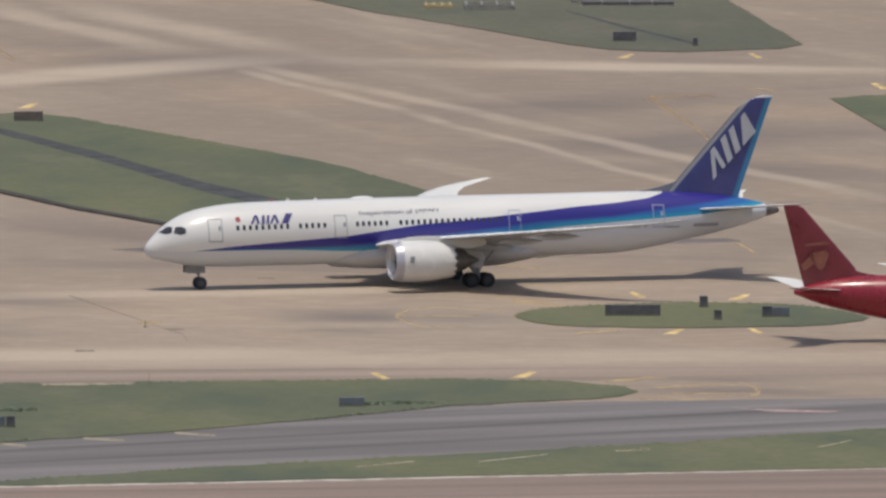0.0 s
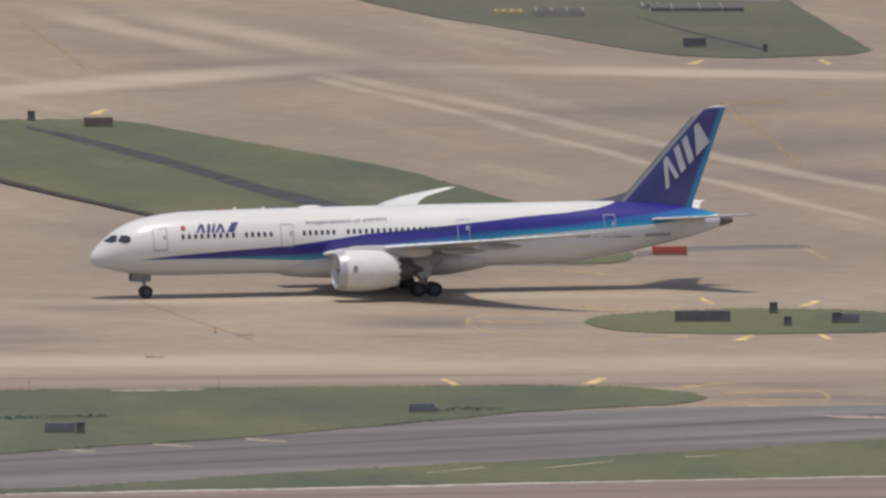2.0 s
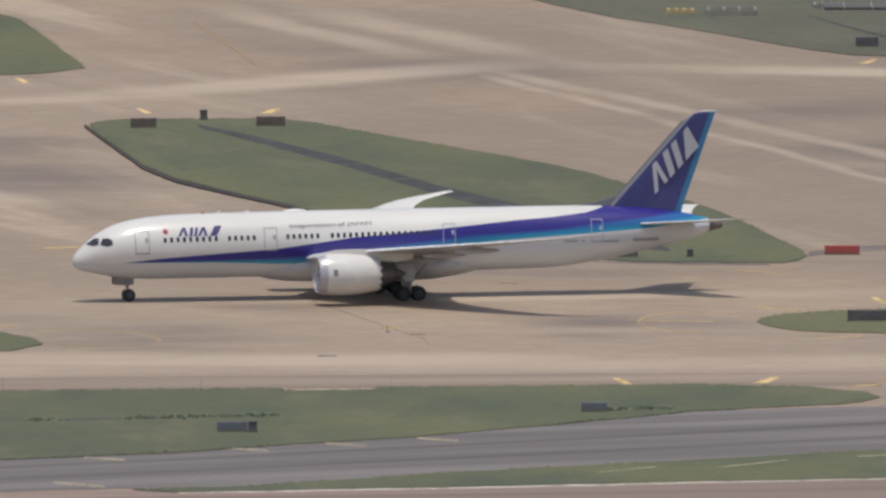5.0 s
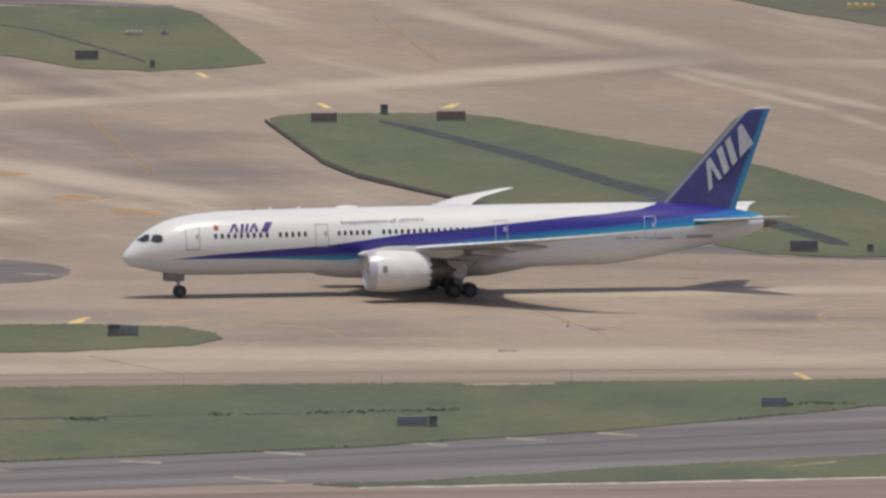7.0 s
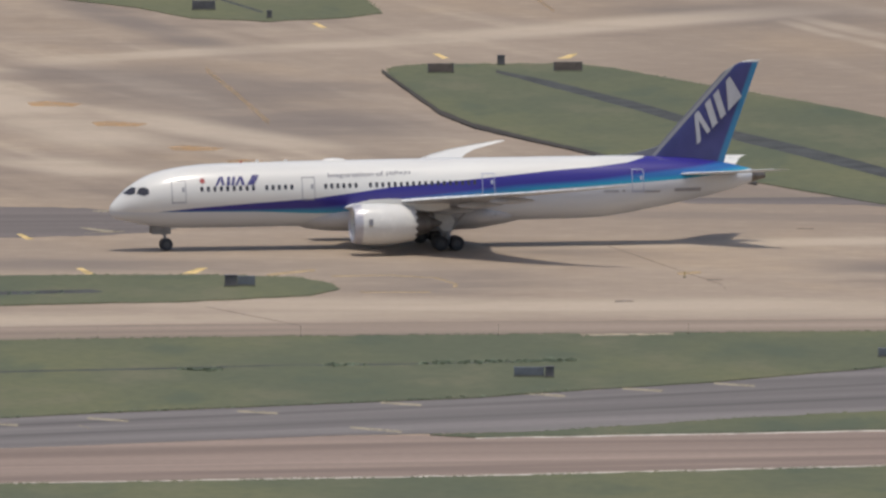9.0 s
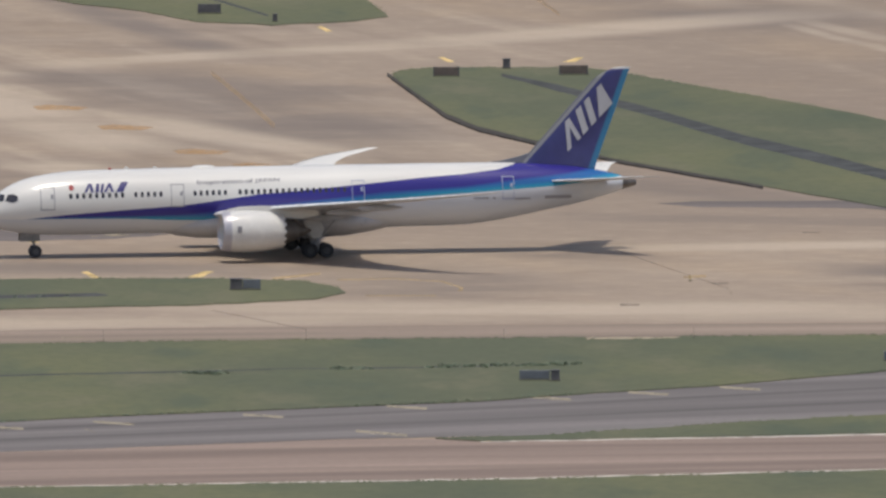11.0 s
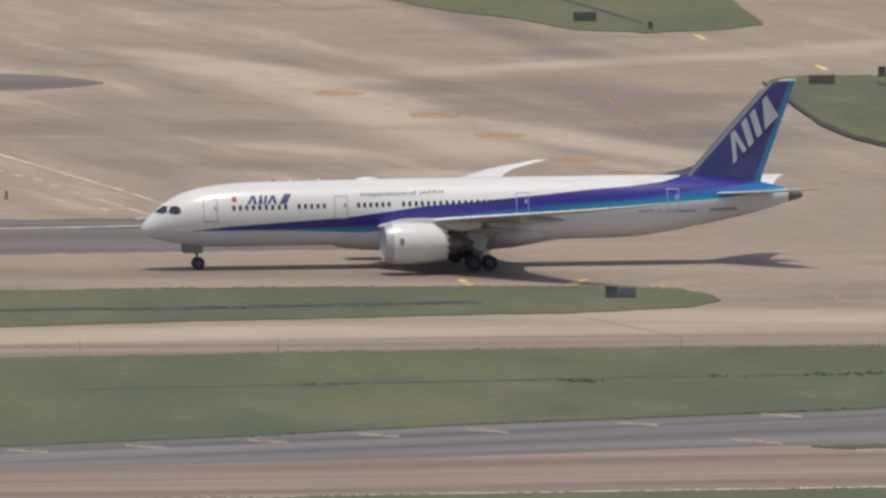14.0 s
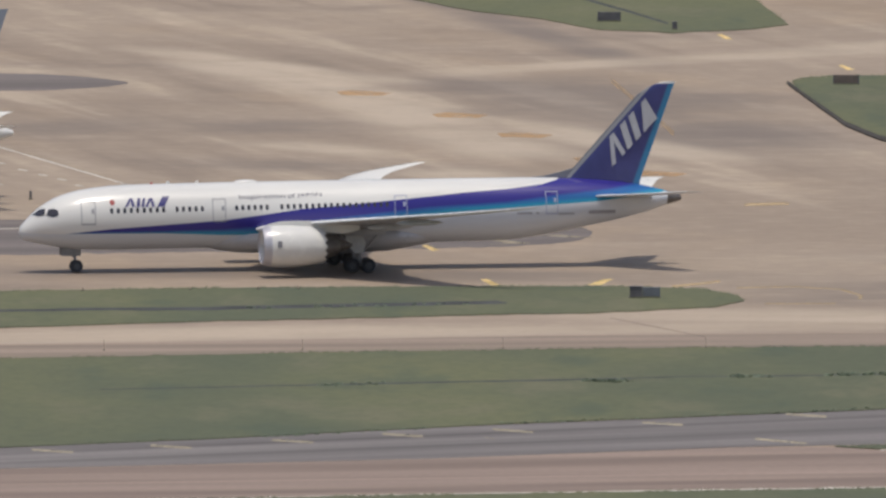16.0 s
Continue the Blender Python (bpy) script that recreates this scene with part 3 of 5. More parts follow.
strip_mark([(-78.8, 71.3), (-77.9, 69.5), (-77.9, 67.8), (-78.8, 69.6)], WHITE_MARK, "short white painted dash")
strip_mark([(-75.3, 48.7), (-74.3, 46.9), (-74.3, 45.2), (-75.2, 47.0)], WHITE_MARK, "short white painted dash")
strip_mark([(-88.8, 82.0), (-87.9, 80.1), (-87.8, 78.5), (-88.8, 80.3)], WHITE_MARK, "short white painted dash")
strip_mark([(-80.0, 60.7), (-79.1, 58.9), (-79.1, 57.2), (-80.0, 59.0)], WHITE_MARK, "short white painted dash")
strip_mark([(-75.1, -236.6), (-71.5, -239.3), (-71.5, -241.6), (-75.0, -239.0)], CREAM_MARK, "pale painted edge dash across the taxiway shoulder", 0.036)
strip_mark([(-65.1, -231.8), (-61.6, -234.5), (-61.5, -236.9), (-65.1, -234.2)], CREAM_MARK, "pale painted edge dash across the taxiway shoulder", 0.036)
strip_mark([(-54.9, -225.8), (-51.4, -228.5), (-51.3, -230.9), (-54.9, -228.2)], CREAM_MARK, "pale painted edge dash across the taxiway shoulder", 0.036)
strip_mark([(-45.6, -219.2), (-42.1, -221.9), (-42.1, -224.3), (-45.6, -221.6)], CREAM_MARK, "pale painted edge dash across the taxiway shoulder", 0.036)
strip_mark([(-36.3, -214.3), (-32.8, -217.1), (-32.7, -219.5), (-36.2, -216.7)], CREAM_MARK, "pale painted edge dash across the taxiway shoulder", 0.036)
strip_mark([(-23.5, -206.4), (-20.0, -209.1), (-20.0, -211.6), (-23.5, -208.8)], CREAM_MARK, "pale painted edge dash across the taxiway shoulder", 0.036)
strip_mark([(-11.2, -197.2), (-7.7, -200.0), (-7.7, -202.4), (-11.2, -199.7)], CREAM_MARK, "pale painted edge dash across the taxiway shoulder", 0.036)
strip_mark([(1.2, -187.3), (4.7, -190.1), (4.7, -192.6), (1.2, -189.8)], CREAM_MARK, "pale painted edge dash across the taxiway shoulder", 0.036)
strip_mark([(9.7, -181.7), (13.2, -184.5), (13.2, -187.0), (9.7, -184.2)], CREAM_MARK, "pale painted edge dash across the taxiway shoulder", 0.036)
strip_mark([(17.7, -176.1), (21.2, -178.9), (21.2, -181.4), (17.7, -178.6)], CREAM_MARK, "pale painted edge dash across the taxiway shoulder", 0.036)
strip_mark([(-85.2, -243.1), (-81.7, -245.8), (-81.6, -248.1), (-85.1, -245.5)], CREAM_MARK, "pale painted edge dash across the taxiway shoulder", 0.036)
strip_mark([(-13.7, -224.0), (-9.3, -228.8), (-9.3, -231.2), (-13.7, -226.4)], CREAM_MARK, "pale worn paint patch", 0.036)
strip_mark([(-36.9, -222.5), (-35.9, -226.1), (-35.9, -226.7), (-36.9, -223.1)], CREAM_MARK, "pale worn paint patch", 0.036)
strip_mark([(67.0, -149.5), (70.4, -151.4), (76.8, -153.3), (75.2, -155.8), (70.3, -154.6)], PINK_MARK, "pale worn paint patch", 0.036)
strip_mark([(42.2, -202.7), (48.6, -199.0), (48.5, -201.5), (42.1, -205.2)], CREAM_MARK, "pale worn paint patch", 0.036)
strip_mark([(34.7, -210.7), (37.7, -208.8), (37.6, -211.3), (34.7, -213.1)], CREAM_MARK, "pale worn paint patch", 0.036)
strip_mark([(15.3, -219.8), (18.2, -218.0), (18.2, -220.4), (15.3, -222.2)], CREAM_MARK, "pale worn paint patch", 0.036)
strip_mark([(-39.8, 1.6), (-36.1, 3.8), (-36.1, 3.4), (-39.8, 1.3)], CREAM_MARK, "pale worn paint patch", 0.036)
strip_mark([(-40.4, 8.0), (-39.9, 8.7), (-36.1, 2.9), (-37.7, 2.2)], CREAM_MARK, "pale worn paint patch", 0.036)
strip_mark([(-39.7, 29.9), (-38.1, 31.4), (-36.0, 32.1), (-38.6, 28.4)], CREAM_MARK, "pale worn paint patch", 0.036)
strip_mark([(-35.2, 13.0), (-33.6, 13.8), (-30.4, 10.1), (-33.1, 10.9)], CREAM_MARK, "pale worn paint patch", 0.036)
strip_mark([(6.1, -120.6), (14.7, -120.0), (14.6, -121.9), (6.1, -122.6)], CREAM_MARK, "pale worn paint patch")
strip_mark([(-40.5, -120.8), (-38.5, -120.5), (-38.4, -121.4), (-40.5, -121.8)], CREAM_MARK, "pale worn paint patch")
strip_mark([(-3.0, -235.7), (21.8, -230.4), (21.8, -232.0), (-3.0, -237.4)], WHITE_MARK, "white painted runway edge line", 0.036, 0.55)
strip_mark([(21.8, -230.4), (41.1, -225.0), (41.1, -226.6), (21.8, -232.0)], WHITE_MARK, "white painted runway edge line", 0.036, 0.55)
strip_mark([(41.1, -225.0), (78.5, -215.9), (78.4, -217.6), (41.1, -226.6)], WHITE_MARK, "white painted runway edge line", 0.036, 0.55)
strip_mark([(78.5, -215.9), (90.5, -212.9), (90.4, -214.6), (78.4, -217.6)], WHITE_MARK, "white painted runway edge line", 0.036, 0.55)
strip_mark([(-92.9, -295.1), (-39.4, -282.5), (-39.4, -284.1), (-92.8, -296.7)], WHITE_MARK, "white painted runway edge line", 0.036, 0.55)
strip_mark([(-39.4, -282.5), (-3.3, -275.0), (-3.3, -276.7), (-39.4, -284.1)], WHITE_MARK, "white painted runway edge line", 0.036, 0.55)
strip_mark([(-3.3, -275.0), (31.0, -264.6), (31.0, -266.2), (-3.3, -276.7)], WHITE_MARK, "white painted runway edge line", 0.036, 0.55)
strip_mark([(31.0, -264.6), (89.0, -250.6), (89.0, -252.2), (31.0, -266.2)], WHITE_MARK, "white painted runway edge line", 0.036, 0.55)
strip_mark([(-4.0, -232.4), (-3.3, -231.2), (-1.7, -235.4), (-2.7, -236.6)], YELLOW, "short yellow painted taxiway edge bar", 0.036)
strip_mark([(-27.5, -88.7), (-23.0, -100.1), (-23.0, -100.9), (-27.5, -89.5)], TAR, "thin dark tar line on the concrete")
strip_mark([(-23.0, -100.1), (-18.9, -110.7), (-18.8, -111.5), (-23.0, -100.9)], TAR, "thin dark tar line on the concrete")
strip_mark([(9.1, -13.9), (14.2, -38.6), (14.2, -39.5), (9.1, -14.8)], TAR, "thin dark tar line on the concrete")
strip_mark([(14.2, -38.6), (19.3, -62.2), (19.3, -63.0), (14.2, -39.5)], TAR, "thin dark tar line on the concrete")
strip_mark([(19.3, -62.2), (19.6, -69.7), (19.6, -70.5), (19.3, -63.0)], TAR, "thin dark tar line on the concrete")
strip_mark([(9.4, -81.3), (11.1, -81.3), (11.1, -83.4), (9.4, -83.4)], TAR, "small dark drain cover in the concrete")
strip_mark([(17.9, -55.7), (19.4, -55.7), (19.4, -57.1), (17.9, -57.1)], TAR, "small dark drain cover in the concrete")
strip_mark([(26.8, 7.8), (28.4, 7.8), (28.4, 6.7), (26.8, 6.7)], TAR, "small dark drain cover in the concrete")
strip_mark([(-7.2, -126.0), (-5.8, -125.4), (-5.8, -127.0), (-7.2, -127.7)], CREAM_MARK, "pale bare patch at the grass edge")
strip_mark([(-4.7, -125.5), (-3.6, -124.9), (-3.6, -126.2), (-4.7, -126.8)], CREAM_MARK, "pale bare patch at the grass edge")

# ---- airliners ----
def loft(bm, rings, close_ends=True):
    vs = [[bm.verts.new(p) for p in r] for r in rings]
    n = len(rings[0])
    for a, b in zip(vs, vs[1:]):
        for i in range(n):
            j = (i + 1) % n
            bm.faces.new((a[i], a[j], b[j], b[i]))
    if close_ends:
        bm.faces.new(vs[0])
        bm.faces.new(vs[-1])
    return bm


def lerp_table(rows, x):
    for a, b in zip(rows, rows[1:]):
        if x <= b[0]:
            t = max(0.0, (x - a[0]) / (b[0] - a[0]))
            return [p + (q - p) * t for p, q in zip(a[1:], b[1:])]
    return list(rows[-1][1:])


def smooth_table(rows, x):
    """Read a table with rounded pieces between its rows."""
    k = max(i for i in range(len(rows) - 1) if rows[i][0] <= max(x, rows[0][0]))
    p0, p1, p2, p3 = rows[max(k - 1, 0)], rows[k], rows[k + 1], rows[min(k + 2, len(rows) - 1)]
    h = p2[0] - p1[0]
    t = min(1.0, (x - p1[0]) / h)
    out = []
    for i in range(1, len(rows[0])):
        m1 = (p2[i] - p0[i]) / max(1e-6, p2[0] - p0[0]) * h
        m2 = (p3[i] - p1[i]) / max(1e-6, p3[0] - p1[0]) * h
        out.append((2 * t**3 - 3 * t**2 + 1) * p1[i] + (t**3 - 2 * t**2 + t) * m1 + (-2 * t**3 + 3 * t**2) * p2[i] + (t**3 - t**2) * m2)
    return out


# aft of the nose: crown height, keel height, half width
BODY = [(0.02, 3.86, 3.66, 0.10), (0.12, 4.20, 3.40, 0.42), (0.4, 4.58, 3.10, 0.82), (1.0, 5.22, 2.87, 1.32), (1.65, 5.82, 2.75, 1.70),
        (2.7, 6.53, 2.5, 2.16), (4.0, 7.15, 2.27, 2.52), (5.6, 7.57, 2.12, 2.74), (7.0, 7.79, 2.06, 2.83), (8.5, 7.94, 2.04, 2.87),
        (11, 8.04, 2.05, 2.88), (19, 8.15, 2.1, 2.88), (30, 8.22, 2.22, 2.88), (40, 8.24, 2.38, 2.88), (45.8, 8.25, 2.5, 2.88),
        (48, 8.25, 2.74, 2.84), (51.2, 8.2, 3.27, 2.66), (53.8, 8.06, 3.8, 2.4), (56.5, 7.78, 4.35, 1.98), (59.2, 7.26, 5.05, 1.32),
        (61, 6.78, 5.66, 0.72), (62, 6.42, 5.98, 0.30)]


def skin(x, z, side=-1, out=0.0):
    """The point of the airliner's skin at x and z, on one side."""
    top, low, w = smooth_table(BODY, x)
    c, h = (top + low) / 2, (top - low) / 2
    k = max(-0.999, min(0.999, (z - c) / h))
    y = w * math.sqrt(1 - k * k)
    nrm = Vector((0, y / (w * w), (z - c) / (h * h))).normalized()
    return Vector((x, side * (y + nrm.y * out), z + nrm.z * out))


def body_mesh(sc, x_from=0.0):
    bm = bmesh.new()
    st = [0.02, 0.06, 0.12, 0.25, 0.4, 0.7, 1.0, 1.3, 1.65, 2.1, 2.7, 3.3, 4.0, 4.8, 5.6, 7, 8.5] + [8.5 + 1.5 * i for i in range(1, 25)]
    st += [46, 47, 48, 49.5, 51.2, 52.5, 53.8, 55.2, 56.5, 57.9, 59.2, 60.2, 61, 61.6, 62]
    rings = []
    for x in st:
        top, low, w = smooth_table(BODY, x)
        c, h = (top + low) / 2, (top - low) / 2
        rings.append([(x * sc[0], w * math.cos(a) * sc[1], (c + h * math.sin(a)) * sc[2]) for a in (i * math.tau / 56 for i in range(56))])
    return loft(bm, rings)


FOIL = [(1, 0), (0.85, 0.022), (0.65, 0.046), (0.45, 0.062), (0.25, 0.064), (0.12, 0.052), (0.04, 0.032), (0.008, 0.014), (0, 0),
        (0.008, -0.012), (0.04, -0.024), (0.12, -0.036), (0.25, -0.042), (0.45, -0.040), (0.65, -0.026), (0.85, -0.008)]


def foil(le, te, span, z, thick, sc, upright=False):
    c = te - le
    if upright:
        return [((le + u * c) * sc[0], (v * 0.9 * thick * c) * sc[1] * (1 if v > 0 else 1.5), z * sc[2]) for u, v in FOIL]
    return [((le + u * c) * sc[0], span * sc[1], (z + v * thick * c) * sc[2]) for u, v in FOIL]


# span, leading edge, trailing edge, height, thickness
WING = [(2.2, 21.5, 35.6, 3.85, 0.7), (6, 23.4, 34.9, 4.42, 0.58), (9.8, 25.4, 34.5, 4.94, 0.52), (15, 28.6, 35.3, 5.55, 0.55), (20, 31.8, 36.7, 6.13, 0.6),
        (25, 35.3, 38.6, 6.72, 0.66), (27.2, 37.4, 39.9, 7.02, 0.62), (28.8, 39.9, 41.7, 7.3, 0.5), (30, 42.7, 43.5, 7.62, 0.45)]
TAIL_PLANE = [(0.6, 52.4, 58.9, 6.42, 0.42), (4, 55.0, 60.0, 6.76, 0.38), (8.4, 58.3, 61.4, 7.22, 0.32), (9.4, 59.4, 61.9, 7.34, 0.3), (9.9, 60.8, 62.35, 7.42, 0.25)]
FIN = [(7.3, 50.7, 58.15, 0.95), (8.3, 51.25, 58.4, 0.95), (12, 54.55, 59.75, 0.9), (15.8, 58.0, 61.1, 0.85), (16.5, 59.05, 61.35, 0.75), (16.85, 59.95, 61.5, 0.55), (16.98, 60.6, 61.55, 0.2)]
ENGINE = (20.98, 9.9, 2.9)


def nacelle_mesh(sc, side, chevrons=14):
    x0, y0, z0 = ENGINE
    prof = [(0.9, 1.38), (0.3, 1.42), (0.08, 1.50), (0.0, 1.58), (0.06, 1.68), (0.3, 1.78), (1.0, 1.90), (2.4, 1.95), (4.0, 1.86), (5.2, 1.66), (5.7, 1.55)]
    n, rings = chevrons * 4, []
    for k, (x, r) in enumerate(prof):
        ring = []
        for i in range(n):
            a = i * math.tau / n
            xx = x + (0.28 * abs(((i / 4) % 1) * 2 - 1) if k == len(prof) - 1 else 0)
            ring.append(((x0 + xx) * sc[0], (side * y0 + r * math.cos(a)) * sc[1], (z0 + r * math.sin(a)) * sc[2]))
        rings.append(ring)
    inner = [((p[0] - 0.5), p[1] * 1.0, p[2]) for p in rings[-1]]
    rings.append(inner)
    bm = loft(bmesh.new(), rings, False)
    return bm


def revolve(sc, x0, y0, z0, prof, n=32):
    return loft(bmesh.new(), [[((x0 + x) * sc[0], (y0 + r * math.cos(i * math.tau / n)) * sc[1], (z0 + r * math.sin(i * math.tau / n)) * sc[2])
                               for i in range(n)] for x, r in prof])


def wheel_mesh(r, w, rim=False):
    """Tyre, or its rim, on the y axis."""
    if rim:
        prof = [(-w * 0.42, 0.05 * r), (-w * 0.42, 0.5 * r), (w * 0.42, 0.5 * r), (w * 0.42, 0.05 * r)]
    else:
        prof = [(-w * 0.35, 0.5 * r), (-w * 0.5, 0.66 * r), (-w * 0.5, 0.86 * r), (-w * 0.36, 0.97 * r), (-w * 0.15, r), (w * 0.15, r), (w * 0.36, 0.97 * r),
                (w * 0.5, 0.86 * r), (w * 0.5, 0.66 * r), (w * 0.35, 0.5 * r)]
    bm = bmesh.new()
    rings = [[(q * math.cos(i * math.tau / 28), y, q * math.sin(i * math.tau / 28)) for i in range(28)] for y, q in prof]
    if not rim:
        rings.append(rings[0])
    return loft(bm, rings, rim)


WHEELS = []


def wheel(parent, x, y, r, w):
    ob = part("wheel", wheel_mesh(r, w), TYRE, parent, "black rubber tyre", True)
    part("rim", wheel_mesh(r, w, True), RIM, ob, "metal rim, coloured dark as if in shade")
    ob.location = (x, y, r)
    WHEELS.append((ob, x, y, r))
    return ob


def skin_patch(bm, x0, x1, z0, z1, out, side=-1, nx=2, nz=6):
    g = [[bm.verts.new(skin(x0 + (x1 - x0) * i / nx, z0 + (z1 - z0) * j / nz, side, out)) for i in range(nx + 1)] for j in range(nz + 1)]
    for j in range(nz):
        for i in range(nx):
            bm.faces.new((g[j][i], g[j][i + 1], g[j + 1][i + 1], g[j + 1][i]))
    return bm


def skin_shape(bm, pts, out, side=-1):
    f = bm.faces.new([bm.verts.new((x, 0, z)) for x, z in pts])
    return f


def lay_on_skin(bm, out, side=-1):
    """Bend a flat drawing in x and z on to the skin."""
    for v in bm.verts:
        v.co = skin(v.co.x, v.co.z, side, out)
    return bm


def cut_rows(bm, z0, z1, n=4, way=(0, 0, 1)):
    for k in range(1, n):
        bmesh.ops.bisect_plane(bm, geom=bm.verts[:] + bm.edges[:] + bm.faces[:], plane_co=Vector(way) * (z0 + (z1 - z0) * k / n), plane_no=way)
    return bm


def livery():
    """White, with a blue band that widens aft and pales to cyan along its lower edge, over a grey belly."""
    m = Mat("airliner_paint", 0.22, 0, 0.5)
    sep = m.n.new("ShaderNodeSeparateXYZ")
    m.l.new(m.place(), sep.inputs[0])
    x, z = m.math("MULTIPLY", sep.outputs[0], 1 / 62), m.math("MULTIPLY", sep.outputs[2], 0.1)
    top = m.curve(x, [(0.05, 0.362), (0.13, 0.413), (0.216, 0.449), (0.302, 0.483), (0.362, 0.53), (0.422, 0.580), (0.474, 0.602), (0.61, 0.675),
                      (0.67, 0.710), (0.731, 0.735), (0.785, 0.770), (0.815, 0.815), (0.83, 0.9)])
    mid = m.curve(x, [(0.05, 0.372), (0.13, 0.375), (0.216, 0.378), (0.302, 0.391), (0.353, 0.412), (0.61, 0.575), (0.73, 0.615), (0.82, 0.68), (0.89, 0.72), (0.96, 0.78)])
    low = m.curve(x, [(0.05, 0.371), (0.13, 0.371), (0.216, 0.366), (0.302, 0.342), (0.353, 0.340), (0.645, 0.528), (0.73, 0.561), (0.868, 0.612), (0.963, 0.675), (1.0, 0.70)])
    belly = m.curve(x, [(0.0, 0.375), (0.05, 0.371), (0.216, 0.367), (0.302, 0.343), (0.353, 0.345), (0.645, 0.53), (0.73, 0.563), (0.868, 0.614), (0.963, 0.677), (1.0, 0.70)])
    grime, _ = m.noise(0.5, 5, (5, 1, 1))
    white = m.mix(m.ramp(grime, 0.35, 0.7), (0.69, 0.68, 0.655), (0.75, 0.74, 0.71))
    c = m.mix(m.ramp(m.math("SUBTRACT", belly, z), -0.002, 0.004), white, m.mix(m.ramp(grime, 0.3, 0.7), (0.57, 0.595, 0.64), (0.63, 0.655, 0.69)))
    cyan = m.mix(m.ramp(m.math("SUBTRACT", z, low), 0.0, 0.06), (0.028, 0.31, 0.46), (0.03, 0.135, 0.38))
    blue = m.mix(m.ramp(m.math("SUBTRACT", z, mid), -0.02, 0.02), cyan, (0.036, 0.030, 0.235))
    inside = m.math("MULTIPLY", m.ramp(m.math("SUBTRACT", z, low), -0.001, 0.002), m.ramp(m.math("SUBTRACT", top, z), -0.001, 0.002))
    return m.colour(m.mix(inside, c, blue))


def fin_paint():
    m = Mat("blue_fin_paint", 0.28, 0, 0.5)
    sep = m.n.new("ShaderNodeSeparateXYZ")
    m.l.new(m.place(), sep.inputs[0])
    x, z = sep.outputs[0], sep.outputs[2]
    le = m.math("ADD", m.math("MULTIPLY", m.math("SUBTRACT", z, 8.3), 0.91), 51.2)
    te = m.math("ADD", m.math("MULTIPLY", m.math("SUBTRACT", z, 8.3), 0.362), 58.4)
    grime, _ = m.noise(0.6, 4)
    c = m.mix(m.ramp(grime, 0.3, 0.7), (0.042, 0.048, 0.165), (0.052, 0.058, 0.195))
    c = m.mix(m.ramp(m.math("SUBTRACT", te, x), 0.72, 0.4), c, (0.035, 0.19, 0.36))
    c = m.mix(m.ramp(m.math("SUBTRACT", x, le), 0.60, 0.50), c, (0.25, 0.255, 0.27))
    c = m.mix(m.ramp(m.math("SUBTRACT", x, le), 0.22, 0.14), c, (0.13, 0.135, 0.16))
    c = m.mix(m.ramp(z, 16.74, 16.84), c, (0.70, 0.70, 0.69))
    return m.colour(c)


TYRE = plain("tyre_rubber", (0.06, 0.06, 0.066), 0.85, 0, 0.2)
# Rim colour lowered to hold the shade around the landing gear.
RIM = plain("shaded_wheel_rim_paint", (0.10, 0.10, 0.105), 0.6, 0.2, 0.15)
STEEL = plain("gear_steel", (0.32, 0.32, 0.34), 0.45, 0.3, 0.2)
LIVERY = livery()
FIN_PAINT = fin_paint()
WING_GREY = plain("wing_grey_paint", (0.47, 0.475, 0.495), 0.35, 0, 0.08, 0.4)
# Near-white edge metal: the sun's highlight is put into its colour.
EDGE_WHITE = plain("edge_metal_highlight", (0.90, 0.90, 0.89), 0.25, 0.2, 0.04)
# Paler than WING_GREY: sunlight on the upper faces, put into the colour.
WING_SUNLIT = plain("sunlit_upper_wing_paint", (0.79, 0.77, 0.72), 0.35, 0, 0.05, 0.4)
STAB_PAINT = plain("tailplane_paint", (0.68, 0.68, 0.68), 0.3, 0, 0.06, 0.4)
NAC_WHITE = plain("nacelle_white_paint", (0.73, 0.72, 0.69), 0.22, 0, 0.05, 0.5)
LIP_METAL = plain("polished_intake_lip", (0.50, 0.49, 0.53), 0.4, 0.3, 0.08)
DARK_METAL = plain("exhaust_metal", (0.17, 0.155, 0.145), 0.5, 0.6, 0.3)
FAN_DARK = plain("fan_blades", (0.05, 0.05, 0.055), 0.5, 0.4, 0.3)
GLASS = plain("dark_window_glass", (0.045, 0.045, 0.058), 0.12, 0, 0.2)
INK = plain("dark_blue_lettering", (0.05, 0.046, 0.19), 0.4, 0, 0.1)
LETTER_GREY = plain("grey_lettering", (0.09, 0.09, 0.14), 0.4, 0, 0.1)
FIN_LETTER = plain("pale_fin_emblem_paint", (0.43, 0.44, 0.48), 0.4, 0, 0.06)
OUTLINE = plain("grey_outline_paint", (0.29, 0.29, 0.32), 0.4, 0, 0.1)
SUN_RED = plain("red_disc_paint", (0.38, 0.06, 0.06), 0.4, 0, 0.1)
NOSE_DOOR = plain("nose_gear_door_paint", (0.24, 0.235, 0.23), 0.6, 0, 0.2)
# Dark colour of the added panel that imitates shade around the main gear.
GEAR_SHADE = plain("gear_shade_paint", (0.10, 0.10, 0.11), 0.8, 0, 0.25)
GEAR_DOOR = plain("gear_door_paint", (0.62, 0.62, 0.61), 0.35, 0, 0.1)


